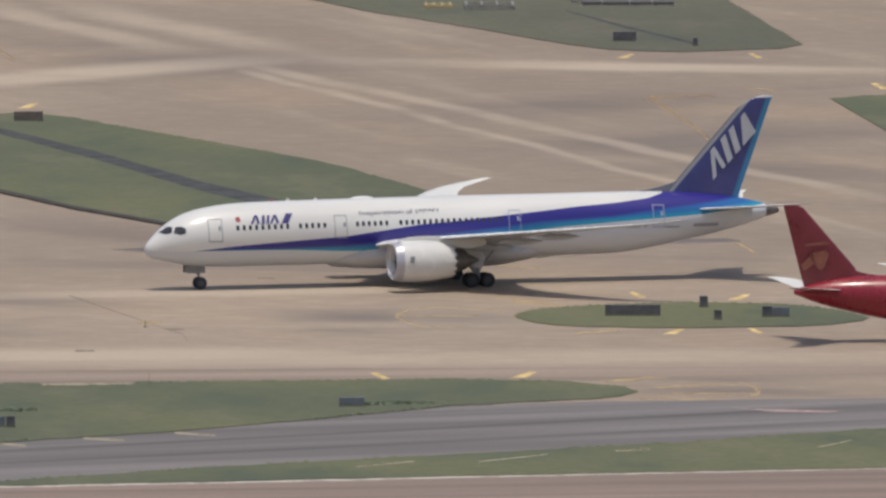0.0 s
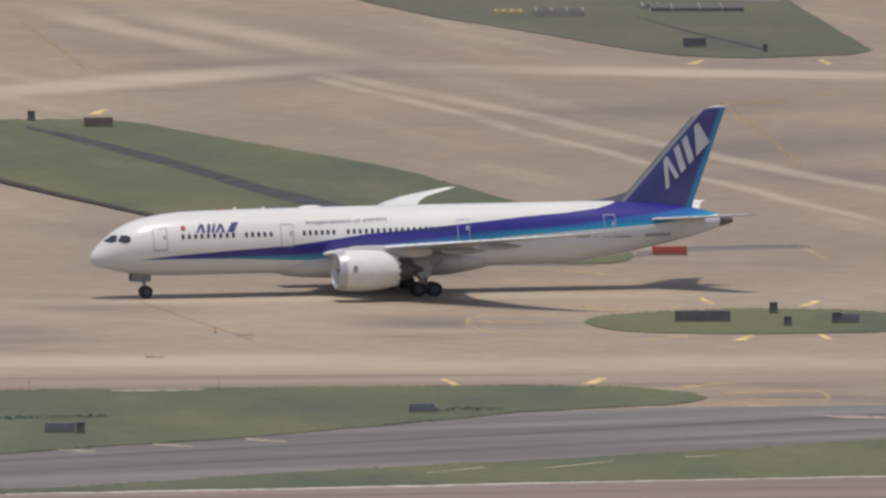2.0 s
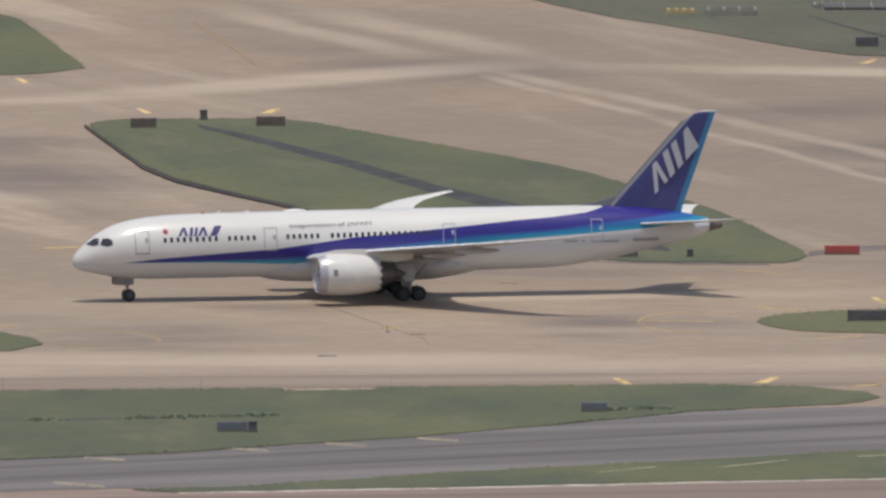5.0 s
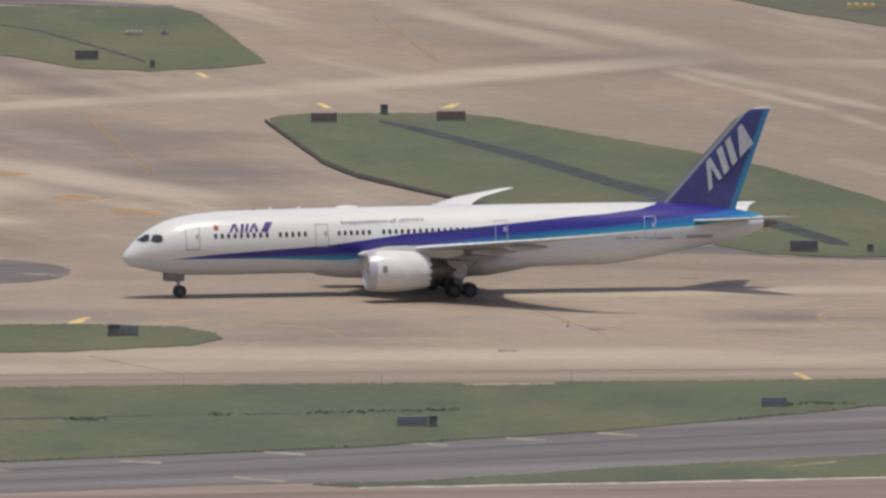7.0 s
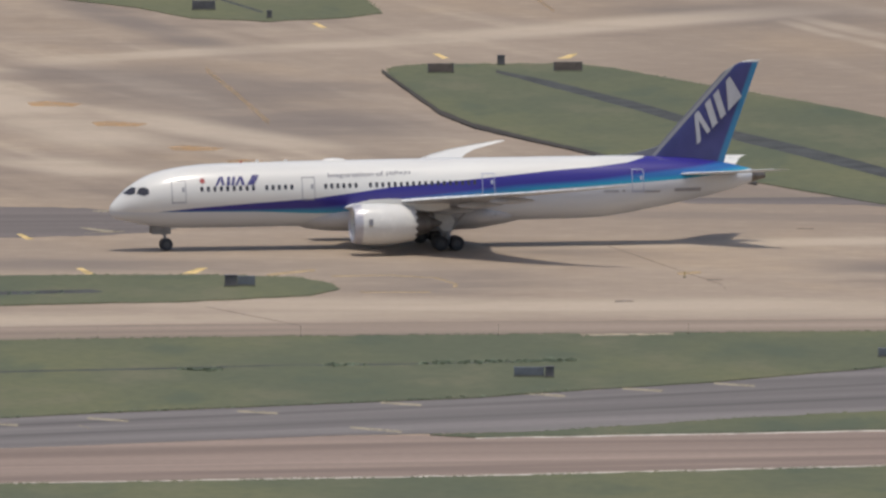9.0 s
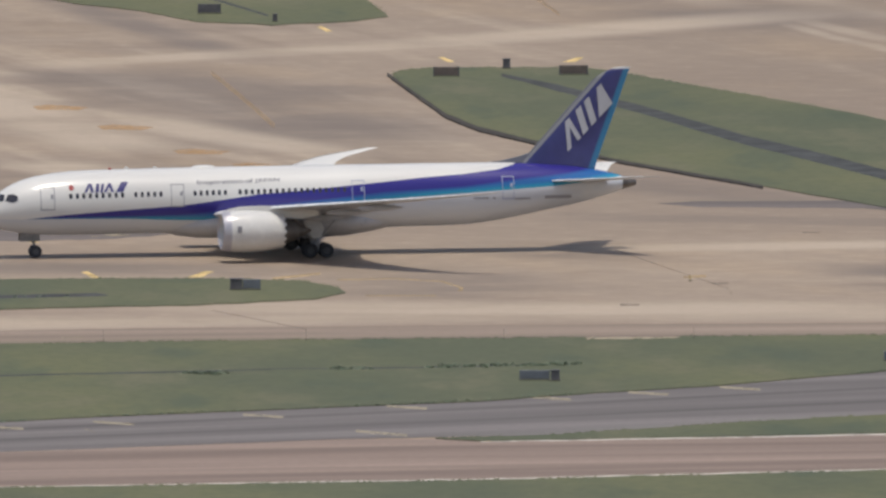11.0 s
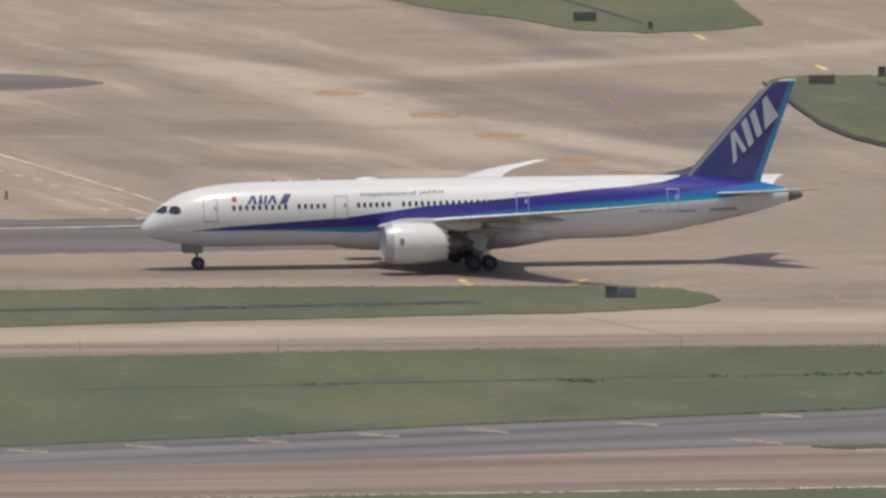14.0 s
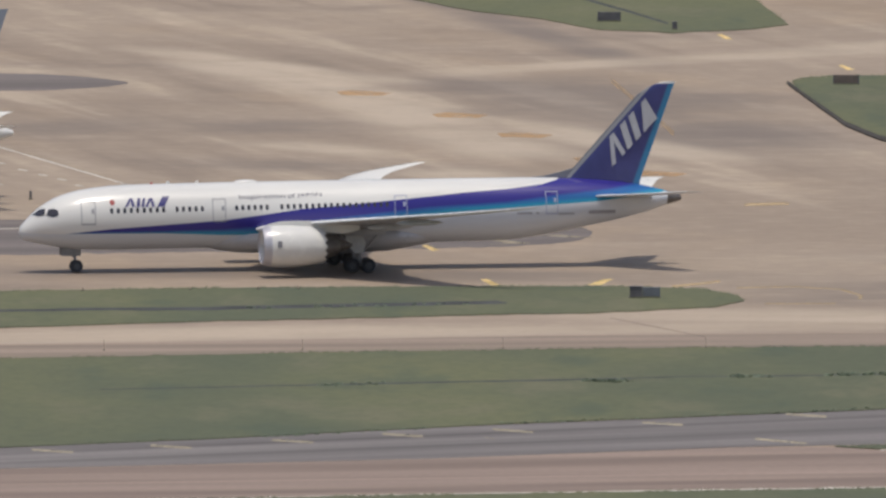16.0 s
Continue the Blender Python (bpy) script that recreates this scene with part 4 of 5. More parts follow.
def wing_meshes(parent, sc, rows, mat, name, labels, lean=0.0):
    for side, label in ((-1, labels), (1, labels)):
        bm = loft(bmesh.new(), [foil(le, te, s * side, z - lean * side * s, k, sc) for s, le, te, z, k in rows])
        bm.normal_update()
        bmesh.ops.recalc_face_normals(bm, faces=bm.faces)
        # Faces that look up take the paler colour, as if sunlit.
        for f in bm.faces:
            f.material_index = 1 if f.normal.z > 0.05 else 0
        ob = part(name, bm, [mat, WING_SUNLIT], parent, label, True)
        # Strip on the upper half of the edge only, painting its sunlit line.
        if name == "wing" or (name == "tailplane" and mat == WING_GREY):
            front = [foil(le, te, s * side, z - lean * side * s, k, sc)[5:9] for s, le, te, z, k in rows]
            bm = bmesh.new()
            lift = (0.03, 0.03, 0.025, 0.0)
            vs = [[bm.verts.new((q[0] - 0.04, q[1], q[2] + d)) for q, d in zip(ring, lift)] for ring in front]
            for a, b in zip(vs, vs[1:]):
                for i in range(3):
                    bm.faces.new((a[i], a[i + 1], b[i + 1], b[i]))
            part("leading_edge", bm, EDGE_WHITE, ob, "polished leading edge with a highlight painted along it", True)


def engine(parent, side, sc=(1, 1, 1), paint=None, lip=True):
    x0, y0, z0 = ENGINE
    nac = part("engine_nacelle", nacelle_mesh(sc, side), paint or NAC_WHITE, parent, "white engine nacelle with a serrated rear edge", True)
    part("intake_lip", revolve_ring(sc, x0, side * y0, z0), LIP_METAL, nac, "polished metal intake lip", True)
    part("fan", revolve(sc, x0, side * y0, z0, [(0.75, 1.40), (0.86, 1.40), (0.84, 0.5), (0.5, 0.28), (0.2, 0.02)][::-1]), FAN_DARK, nac, "dark engine fan", True)
    part("exhaust_cone", revolve(sc, x0, side * y0, z0, [(4.9, 1.3), (6.0, 1.18), (7.2, 0.86), (7.25, 0.7), (8.5, 0.1)]), DARK_METAL, nac, "dark metal exhaust cone", True)
    bm = bmesh.new()
    rings = []
    for x, zl, zh, w in [(21.6, 4.80, 4.93, 0.05), (22.8, 4.75, 5.16, 0.22), (24.6, 4.6, 5.22, 0.3), (26.6, 4.2, 5.15, 0.3), (28.6, 4.0, 5.0, 0.25), (30.2, 4.3, 4.7, 0.1)]:
        rings.append([(x * sc[0], (side * y0 + a * w) * sc[1], (zl if b < 0 else zh) * sc[2]) for a, b in ((-1, -1), (1, -1), (0.8, 1), (-0.8, 1))])
    part("pylon", loft(bm, rings), paint or NAC_WHITE, parent, "white engine pylon", True)


def revolve_ring(sc, x0, y0, z0, n=56):
    prof = [(0.5, 1.405), (0.06, 1.49), (-0.012, 1.58), (0.05, 1.695), (0.32, 1.797), (0.75, 1.877), (0.76, 1.86), (0.33, 1.77), (0.08, 1.66), (0.02, 1.58), (0.08, 1.51), (0.5, 1.415)]
    return loft(bmesh.new(), [[((x0 + x) * sc[0], (y0 + r * math.cos(i * math.tau / n)) * sc[1], (z0 + r * math.sin(i * math.tau / n)) * sc[2]) for i in range(n)] for x, r in prof], False)


def fin_meshes(parent, sc, mat, label, rows=FIN):
    bm = loft(bmesh.new(), [foil(le, te, 0, z, k, sc, True) for z, le, te, k in rows])
    part("tail_fin", bm, mat, parent, label, True)
    bm = bmesh.new()
    rings = []
    for x, z, w in [(47.5, 8.20, 0.04), (49.2, 8.36, 0.16), (50.8, 8.72, 0.26), (52.2, 9.15, 0.3)]:
        rings.append([(x * sc[0], a * w * sc[1], b * sc[2]) for a, b in ((-1.4, 7.9), (1.4, 7.9), (0.35, z), (-0.35, z))])
    part("fin_fillet", loft(bm, rings), mat, parent, "", True)


def gear(parent, sc=1.0, nose_x=5.36, main_x=31.03):
    bm = bmesh.new()
    tube(bm, (nose_x, 0, 0.58), (nose_x - 0.25, 0, 2.5), 0.12, 0.15)
    tube(bm, (nose_x, -0.42, 0.58), (nose_x, 0.42, 0.58), 0.09)
    tube(bm, (nose_x - 1.2, 0, 2.3), (nose_x - 0.1, 0, 1.3), 0.06)
    part("nose_gear_strut", bm, STEEL, parent, "grey steel nose gear leg", True)
    for s in (-1, 1):
        bm = box(bmesh.new(), nose_x - 1.45, nose_x + 0.35, s * 0.62 - 0.03, s * 0.62 + 0.03, 1.55, 2.35, 0.01)
        part("nose_gear_door", bm, NOSE_DOOR, parent, "grey nose gear door")
        wheel(parent, nose_x, s * 0.36, 0.58, 0.36)
    for s in (-1, 1):
        bm = bmesh.new()
        tube(bm, (main_x, s * 4.9, 0.7), (main_x - 0.1, s * 4.9, 3.9), 0.22, 0.26)
        tube(bm, (main_x - 0.78, s * 4.9, 0.68), (main_x + 0.78, s * 4.9, 0.68), 0.14)
        for q in (-0.75, 0.75):
            tube(bm, (main_x + q, s * 4.9 - 0.65, 0.68), (main_x + q, s * 4.9 + 0.65, 0.68), 0.1)
        tube(bm, (main_x, s * 4.9, 2.2), (main_x - 0.2, s * 2.6, 3.2), 0.1)
        tube(bm, (main_x + 0.1, s * 4.9, 1.6), (main_x + 1.7, s * 4.4, 3.4), 0.08)
        tube(bm, (main_x - 0.15, s * 4.9, 1.3), (main_x - 2.4, s * 4.5, 3.5), 0.13)
        tube(bm, (main_x - 0.3, s * 4.8, 2.6), (main_x - 1.3, s * 3.2, 3.4), 0.11)
        tube(bm, (main_x - 0.28, s * 4.9, 0.85), (main_x - 0.62, s * 4.9, 1.45), 0.09)
        tube(bm, (main_x - 0.62, s * 4.9, 1.45), (main_x - 0.22, s * 4.9, 2.0), 0.09)
        part("main_gear_strut", bm, STEEL, parent, "grey steel main gear leg", True)
        # Added dark panel inboard of the leg, standing in for the shade there.
        bm = bmesh.new()
        pts = [(-3.6, 3.3), (1.4, 3.3), (1.2, 2.05), (-0.4, 1.75), (-3.3, 2.0)]
        a = [bm.verts.new((main_x + x, s * 1.7, z)) for x, z in pts]
        b = [bm.verts.new((main_x + x, s * 1.78, z)) for x, z in pts]
        bm.faces.new(a)
        bm.faces.new(b)
        for i in range(len(pts)):
            j = (i + 1) % len(pts)
            bm.faces.new((a[i], a[j], b[j], b[i]))
        part("gear_shade_panel", bm, GEAR_SHADE, parent, "added dark panel for the shade behind the main gear")
        bm = bmesh.new()
        pts = [(-1.5, 3.75), (-0.1, 3.8), (0.55, 2.75), (0.25, 1.85), (-0.5, 1.8), (-1.15, 2.6)]
        a = [bm.verts.new((main_x + x, s * 5.35, z)) for x, z in pts]
        b = [bm.verts.new((main_x + x, s * 5.43, z)) for x, z in pts]
        bm.faces.new(a)
        bm.faces.new(b)
        for i in range(len(pts)):
            j = (i + 1) % len(pts)
            bm.faces.new((a[i], a[j], b[j], b[i]))
        part("main_gear_door", bm, GEAR_DOOR, parent, "pale main gear door")
        for q in (-0.75, 0.75):
            for w in (-0.55, 0.55):
                wheel(parent, main_x + q, s * 4.9 + w, 0.68, 0.48)


def lettering(words, x0, z0, width, height, mat, parent, name, label):
    cu = bpy.data.curves.new(name, "FONT")
    cu.body, cu.size = words, 1.0
    tmp = bpy.data.objects.new(name, cu)
    scene.collection.objects.link(tmp)
    me = bpy.data.meshes.new_from_object(tmp.evaluated_get(bpy.context.evaluated_depsgraph_get()))
    bpy.data.objects.remove(tmp)
    bm = bmesh.new()
    bm.from_mesh(me)
    lo = [min(v.co[i] for v in bm.verts) for i in (0, 1)]
    hi = [max(v.co[i] for v in bm.verts) for i in (0, 1)]
    for v in bm.verts:
        u, q = (v.co.x - lo[0]) / (hi[0] - lo[0]), (v.co.y - lo[1]) / (hi[1] - lo[1])
        x = x0 + u * width
        z = z0 + q * height + (x - 20.2) * 0.0194
        v.co = skin(x, z, -1, 0.03)
    return part(name, bm, mat, parent, label)


def big_airliner():
    root = tagged(new("airliner"), "white twin-engine airliner with a blue stripe and blue tail fin, taxiing", "airplane")
    sc = (1, 1, 1)
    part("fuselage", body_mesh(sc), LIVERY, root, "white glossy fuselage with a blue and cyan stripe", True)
    rings = []
    for x, low, w in [(17.6, 2.15, 1.3), (18.6, 1.86, 1.9), (20.4, 1.64, 2.4), (24, 1.52, 2.95), (31, 1.48, 3.1), (34.5, 1.62, 2.75), (37, 2.02, 2.1), (39, 2.45, 1.2)]:
        rings.append([(x, w * math.cos(a), 3.1 + (3.1 - low) * math.sin(a) if math.sin(a) < 0 else 3.1 + 1.35 * math.sin(a)) for a in (i * math.tau / 32 for i in range(32))])
    part("belly_fairing", loft(bmesh.new(), rings), WING_GREY, root, "grey wing-root belly fairing", True)
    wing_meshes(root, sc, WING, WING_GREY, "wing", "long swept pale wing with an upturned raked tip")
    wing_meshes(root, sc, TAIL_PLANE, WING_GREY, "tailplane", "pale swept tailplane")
    fin_meshes(root, sc, FIN_PAINT, "dark blue tail fin with a grey leading edge")
    for s in (-1, 1):
        engine(root, s)
        for y, x, z in ((7.2, 31.0, 4.1), (14.3, 32.2, 5.1), (19.6, 34.1, 5.85)):
            bm = revolve(sc, x - 2.2, s * y, z - 0.25, [(0, 0.03), (0.5, 0.22), (1.5, 0.33), (2.8, 0.3), (3.9, 0.15), (4.4, 0.03)], 14)
            part("flap_fairing", bm, WING_GREY, root, "", True)
    gear(root)
    # cockpit panes
    for pts in ([(1.18, 5.36), (1.95, 5.93), (2.3, 5.93), (2.14, 5.40), (1.65, 5.26)], [(2.26, 5.40), (2.55, 5.93), (3.05, 5.99), (3.36, 5.82), (3.36, 5.44), (2.9, 5.24)]):
        for s in (-1, 1):
            bm = bmesh.new()
            skin_shape(bm, pts, 0)
            cut_rows(bm, 5.3, 6.1, 8)
            cut_rows(bm, 1.2, 3.4, 12, (1, 0, 0))
            bmesh.ops.triangulate(bm, faces=bm.faces[:])
            part("cockpit_window", lay_on_skin(bm, 0.045, s), GLASS, root, "dark cockpit window pane")
    # cabin windows
    me = None
    xs_w = [8.25 + 0.605 * i for i in range(9)] + [14.35 + 0.59 * i for i in range(5)] + [19.92 + 0.57 * i for i in range(6)] + [24.15 + 0.58 * i for i in range(18)]
    for s in (-1, 1):
        for x in xs_w:
            zc = 5.83 + (x - 8.2) * 0.0112
            if me is None:
                bm = bmesh.new()
                ring = [(0.14 * math.copysign(abs(math.cos(a)) ** 0.6, math.cos(a)), 0.235 * math.copysign(abs(math.sin(a)) ** 0.6, math.sin(a))) for a in (i * math.tau / 12 for i in range(12))]
                f = [bm.verts.new((u, -0.012, v)) for u, v in ring]
                b = [bm.verts.new((u * 1.12, 0.02, v * 1.1)) for u, v in ring]
                bm.faces.new(f)
                for i in range(12):
                    bm.faces.new((f[i], f[(i + 1) % 12], b[(i + 1) % 12], b[i]))
                ob = part("cabin_window", bm, GLASS, root)
                me = ob.data
            else:
                ob = new("cabin_window", me)
                ob.parent = root
            p = skin(x, zc, s)
            top, low, w = smooth_table(BODY, x)
            c, h = (top + low) / 2, (top - low) / 2
            lean = math.atan2((p.z - c) / (h * h), abs(p.y) / (w * w))
            ob.matrix_basis = Matrix.Translation(p) @ (pose(0, 0, 0, 0, 0, 180) if s > 0 else Matrix()) @ pose(0, 0, 0, math.degrees(-lean), 0, 0)
    # doors with their outlines
    for x0, x1, z0, z1, pane in ((5.42, 6.76, 4.55, 6.68, True), (17.66, 18.9, 4.7, 6.8, True), (34.7, 35.9, 4.85, 6.92, True), (48.9, 50.05, 5.0, 7.1, True)):
        for s in (-1, 1):
            bm = bmesh.new()
            t = 0.07
            skin_patch(bm, x0, x1, z1 - t, z1, 0.025, s, 2, 1)
            skin_patch(bm, x0, x1, z0, z0 + t * 1.6, 0.025, s, 2, 1)
            skin_patch(bm, x0, x0 + t, z0 + t * 1.6, z1 - t, 0.025, s, 1, 6)
            skin_patch(bm, x1 - t, x1, z0 + t * 1.6, z1 - t, 0.025, s, 1, 6)
            zc = 5.83 + (x0 - 8.2) * 0.0112
            skin_patch(bm, x1 - 0.38, x1 - 0.16, zc - 0.2, zc + 0.2, 0.03, s, 1, 2)
            part("cabin_door", bm, WHITE_LINE if x0 > 30 else OUTLINE, root, "cabin door with a painted outline and small pane")
    # painted shapes on the side
    bm = bmesh.new()
    for pts in ([(9.5, 6.14), (9.95, 6.92), (10.25, 6.92), (10.42, 6.14), (10.14, 6.14), (10.05, 6.68), (9.74, 6.14)], [(10.56, 6.14), (10.72, 6.92), (11.0, 6.92), (10.86, 6.14)],
                [(11.0, 6.14), (11.22, 6.92), (11.46, 6.92), (11.26, 6.14)], [(11.36, 6.14), (11.82, 6.93), (12.1, 6.93), (12.3, 6.14), (12.02, 6.14), (11.91, 6.68), (11.6, 6.14)],
                [(12.5, 6.16), (13.05, 7.04), (13.72, 7.06), (13.16, 6.16)]):
        skin_shape(bm, pts, 0)
    cut_rows(bm, 6.14, 7.06, 4)
    bmesh.ops.triangulate(bm, faces=bm.faces[:])
    part("side_emblem", lay_on_skin(bm, 0.03), INK, root, "dark blue slanted block emblem")
    bm = bmesh.new()
    skin_shape(bm, [(8.33 + 0.24 * math.cos(i * math.tau / 18), 6.58 + 0.24 * math.sin(i * math.tau / 18)) for i in range(18)], 0)
    part("flag_disc", lay_on_skin(bm, 0.03), SUN_RED, root, "small red painted disc")
    for word, x0, z0, wide, high in (("Inspiration", 20.2, 6.60, 4.3, 0.50), ("of", 24.75, 6.70, 0.68, 0.40), ("JAPAN", 25.65, 6.66, 2.3, 0.42)):
        lettering(word, x0, z0, wide, high, LETTER_GREY, root, "slogan_word", "grey slogan lettering")
    for x0, x1, z in ((46.2, 47.6, 5.05), (48.0, 48.25, 5.05), (50.1, 51.6, 4.95), (53.0, 55.6, 4.98)):
        bm = skin_patch(bmesh.new(), x0, x1, z, z + (0.3 if x0 > 52 else 0.16), 0.03, -1, 3, 1)
        part("painted_bar", bm, OUTLINE, root, "small grey painted bar")
    # emblem on the fin: plain slanted shapes
    for s in (-1, 1):
        bm = bmesh.new()
        for pts in ([(0, 0), (0.135, 1), (0.225, 1), (0.30, 0), (0.225, 0), (0.175, 0.68), (0.085, 0)], [(0.345, 0), (0.365, 1), (0.48, 1), (0.46, 0)], 
                    [(0.53, 0), (0.55, 1), (0.665, 1), (0.645, 0)], [(0.70, 0), (0.835, 1), (0.925, 1), (1.0, 0), (0.925, 0), (0.875, 0.68), (0.785, 0)]):
            vs = []
            for a, b in pts:
                x, z = 55.55 + a * 4.3 - b * 0.82, 9.15 + a * 4.45 + b * 2.2
                le, te, k = lerp_table(FIN, z)
                u = (x - le) / (te - le)
                half = next(p[1] + (q[1] - p[1]) * (u - p[0]) / (q[0] - p[0]) for p, q in zip(FOIL, FOIL[1:]) if q[0] <= u <= p[0])
                half *= 0.9 * k * (te - le) * (1.0 if s > 0 else 1.0)
                vs.append(bm.verts.new((x, s * (abs(half) + 0.10), z)))
            bm.faces.new(vs)
        bmesh.ops.triangulate(bm, faces=bm.faces[:])
        part("fin_emblem", bm, FIN_LETTER, root, "pale slanted block emblem on the fin")
    # dark tail cone, aerials, dome and beacon
    bm = loft(bmesh.new(), [[(x, w * math.cos(a), c + h * math.sin(a)) for a in (i * math.tau / 24 for i in range(24))]
                            for x, c, h, w in ((60.7, 6.22, 0.66, 0.86), (61.6, 6.2, 0.40, 0.52), (62.08, 6.2, 0.24, 0.32), (62.1, 6.2, 0.15, 0.2))])
    part("tail_cone", bm, DARK_METAL, root, "dark metal tail exhaust cone", True)
    bm = bmesh.new()
    bmesh.ops.create_uvsphere(bm, u_segments=20, v_segments=10, radius=1, matrix=Matrix.Translation((21.2, 0, 8.12)) @ Matrix.Diagonal((1.15, 0.6, 0.26, 1)))
    part("antenna_dome", bm, NAC_WHITE, root, "", True)
    for x in (13.8, 16.5, 48.2):
        bm = box(bmesh.new(), x, x + 0.3, -0.03, 0.03, 7.9, 8.3, 0.01)
        part("blade_aerial", bm, NAC_WHITE, root)
    bm = bmesh.new()
    bmesh.ops.create_uvsphere(bm, u_segments=12, v_segments=8, radius=0.14, matrix=Matrix.Translation((12.4, 0, 8.1)))
    part("beacon", bm, SUN_RED, root, "small red roof beacon", True)
    bm = box(bmesh.new(), 22.2, 22.6, -11.98, -11.86, 2.9, 3.5, 0.02)
    part("nacelle_plate", bm, OUTLINE, root)
    return root


WHITE_LINE = plain("pale_outline_paint", (0.33, 0.36, 0.48), 0.4, 0, 0.1)


AIRLINER = big_airliner()

RED_PAINT = plain("red_airliner_paint", (0.27, 0.018, 0.032), 0.30, 0, 0.12, 0.3)
RED_FIN = plain("dark_red_fin_paint", (0.165, 0.022, 0.03), 0.35, 0, 0.12, 0.4)
GOLD = plain("dull_gold_emblem_paint", (0.22, 0.075, 0.05), 0.45, 0, 0.15)


def small_airliner(name, label, sc, body, fin, engine_paint, fin_rows=FIN, trim=1.0, stab=STAB_PAINT):
    root = tagged(new(name), label, "airplane")
    part("fuselage", body_mesh((sc[0] * trim, sc[1], sc[2])), body, root, "", True)
    wing_meshes(root, sc, WING, WING_GREY, "wing", "grey swept wing")
    wing_meshes(root, sc, TAIL_PLANE, stab, "tailplane", "pale swept tailplane")
    fin_meshes(root, sc, fin, "swept tail fin", fin_rows)
    for s in (-1, 1):
        engine(root, s, sc, engine_paint)
    k = len(WHEELS)
    for x, y in ((5.36, 0), (31.0, -4.9), (31.0, 4.9)):
        bm = bmesh.new()
        tube(bm, (x * sc[0], y * sc[1], 0.5), (x * sc[0], y * sc[1], 3.4 * sc[2]), 0.14)
        tube(bm, (x * sc[0], y * sc[1] - 0.5, 0.55), (x * sc[0], y * sc[1] + 0.5, 0.55), 0.09)
        part("gear_leg", bm, STEEL, root, "", True)
    for x, y in ((5.36, 0), (31.0, -4.9), (31.0, 4.9)):
        for q in (-0.35, 0.35):
            wheel(root, x * sc[0], y * sc[1] + q, 0.55, 0.35)
    del WHEELS[k:]
    return root


RED_ROWS = [(7.0, 50.0, 58.6, 0.9), (9.2, 51.2, 59.25, 0.9), (13, 55.0, 60.35, 0.9), (16.6, 58.6, 61.4, 0.8), (16.98, 59.5, 61.5, 0.4)]
RED_SC = (0.637, 0.70, 0.737)
RED_PLANE = small_airliner("airliner", "red airliner with a dark red tail fin, taxiing past", RED_SC, RED_PAINT, RED_FIN, RED_PAINT, RED_ROWS, 0.967, plain("dark_red_tailplane_paint", (0.22, 0.05, 0.06), 0.4, 0, 0.1))
bm = bmesh.new()
vs = []
for i in range(22):
    a = i * math.tau / 22
    r = 1.0 + 0.22 * math.sin(3 * a + 0.5)
    vs.append(bm.verts.new((35.9 + 0.8 * r * math.cos(a), 0.40, 7.6 + 0.8 * r * math.sin(a))))
bm.faces.new(vs)
vs = [bm.verts.new((x, 0.40, z)) for x, z in ((36.1, 7.3), (37.35, 6.55), (37.6, 7.1), (36.6, 8.1))]
bm.faces.new(vs)
vs = [bm.verts.new((x, 0.30, z)) for x, z in ((34.9, 8.95), (37.2, 8.75), (37.2, 9.0), (35.4, 9.2))]
bm.faces.new(vs)
part("fin_emblem", bm, GOLD, RED_PLANE, "dull gold rounded emblem")

GREY_FIN = plain("grey_blue_fin_paint", (0.26, 0.29, 0.34), 0.35, 0, 0.08, 0.3)
GREY_PLANE = small_airliner("airliner", "white widebody airliner with a grey-blue tail fin, standing on the apron", (1.03, 1.0, 1.1), NAC_WHITE, GREY_FIN, NAC_WHITE)
GREY_PLANE.matrix_basis = pose(-149.74, 48.45, 0, 0, 0, 4.0)

# ---- airfield things ----
SIGN_DARK = plain("dark_sign_back", (0.115, 0.11, 0.12), 0.6, 0, 0.25)
SIGN_BROWN = plain("brown_sign_back", (0.15, 0.12, 0.105), 0.7, 0, 0.25)
SIGN_BLUE = plain("blue_grey_sign_face", (0.155, 0.17, 0.195), 0.5, 0, 0.2)
BASE = plain("sign_base_concrete", (0.11, 0.11, 0.085), 0.9, 0, 0.2)
BAR_RED = plain("red_barrier_plastic", (0.42, 0.085, 0.075), 0.6, 0, 0.12)


def taxi_sign(x, y, w, h, mat, end, label, z=0.08, name="taxiway_sign"):
    """A long lit sign box on short legs over a concrete base."""
    root = tagged(new(name), label, "sign", "taxiway signs")
    root.location = (x, y, z)
    part("base", box(bmesh.new(), -w / 2 - 0.15, w / 2 + 0.15, -0.35, 0.35, 0, 0.08, 0.02), BASE, root, "flat concrete base")
    n = max(2, int(w / 1.2))
    for i in range(n):
        q = -w / 2 + 0.2 + (w - 0.4) * i / (n - 1)
        part("leg", tube(bmesh.new(), (q, 0, 0.08), (q, 0, 0.24), 0.05, seg=8), STEEL, root)
    part("panel", box(bmesh.new(), -w / 2, w / 2, -0.13, 0.13, 0.12, h, 0.04), mat, root)
    for s in (-1, 1):
        part("end_cap", box(bmesh.new(), s * w / 2 - 0.06, s * w / 2 + 0.06, -0.16, 0.16, 0.1, h + 0.03, 0.02), end, root)
    return root


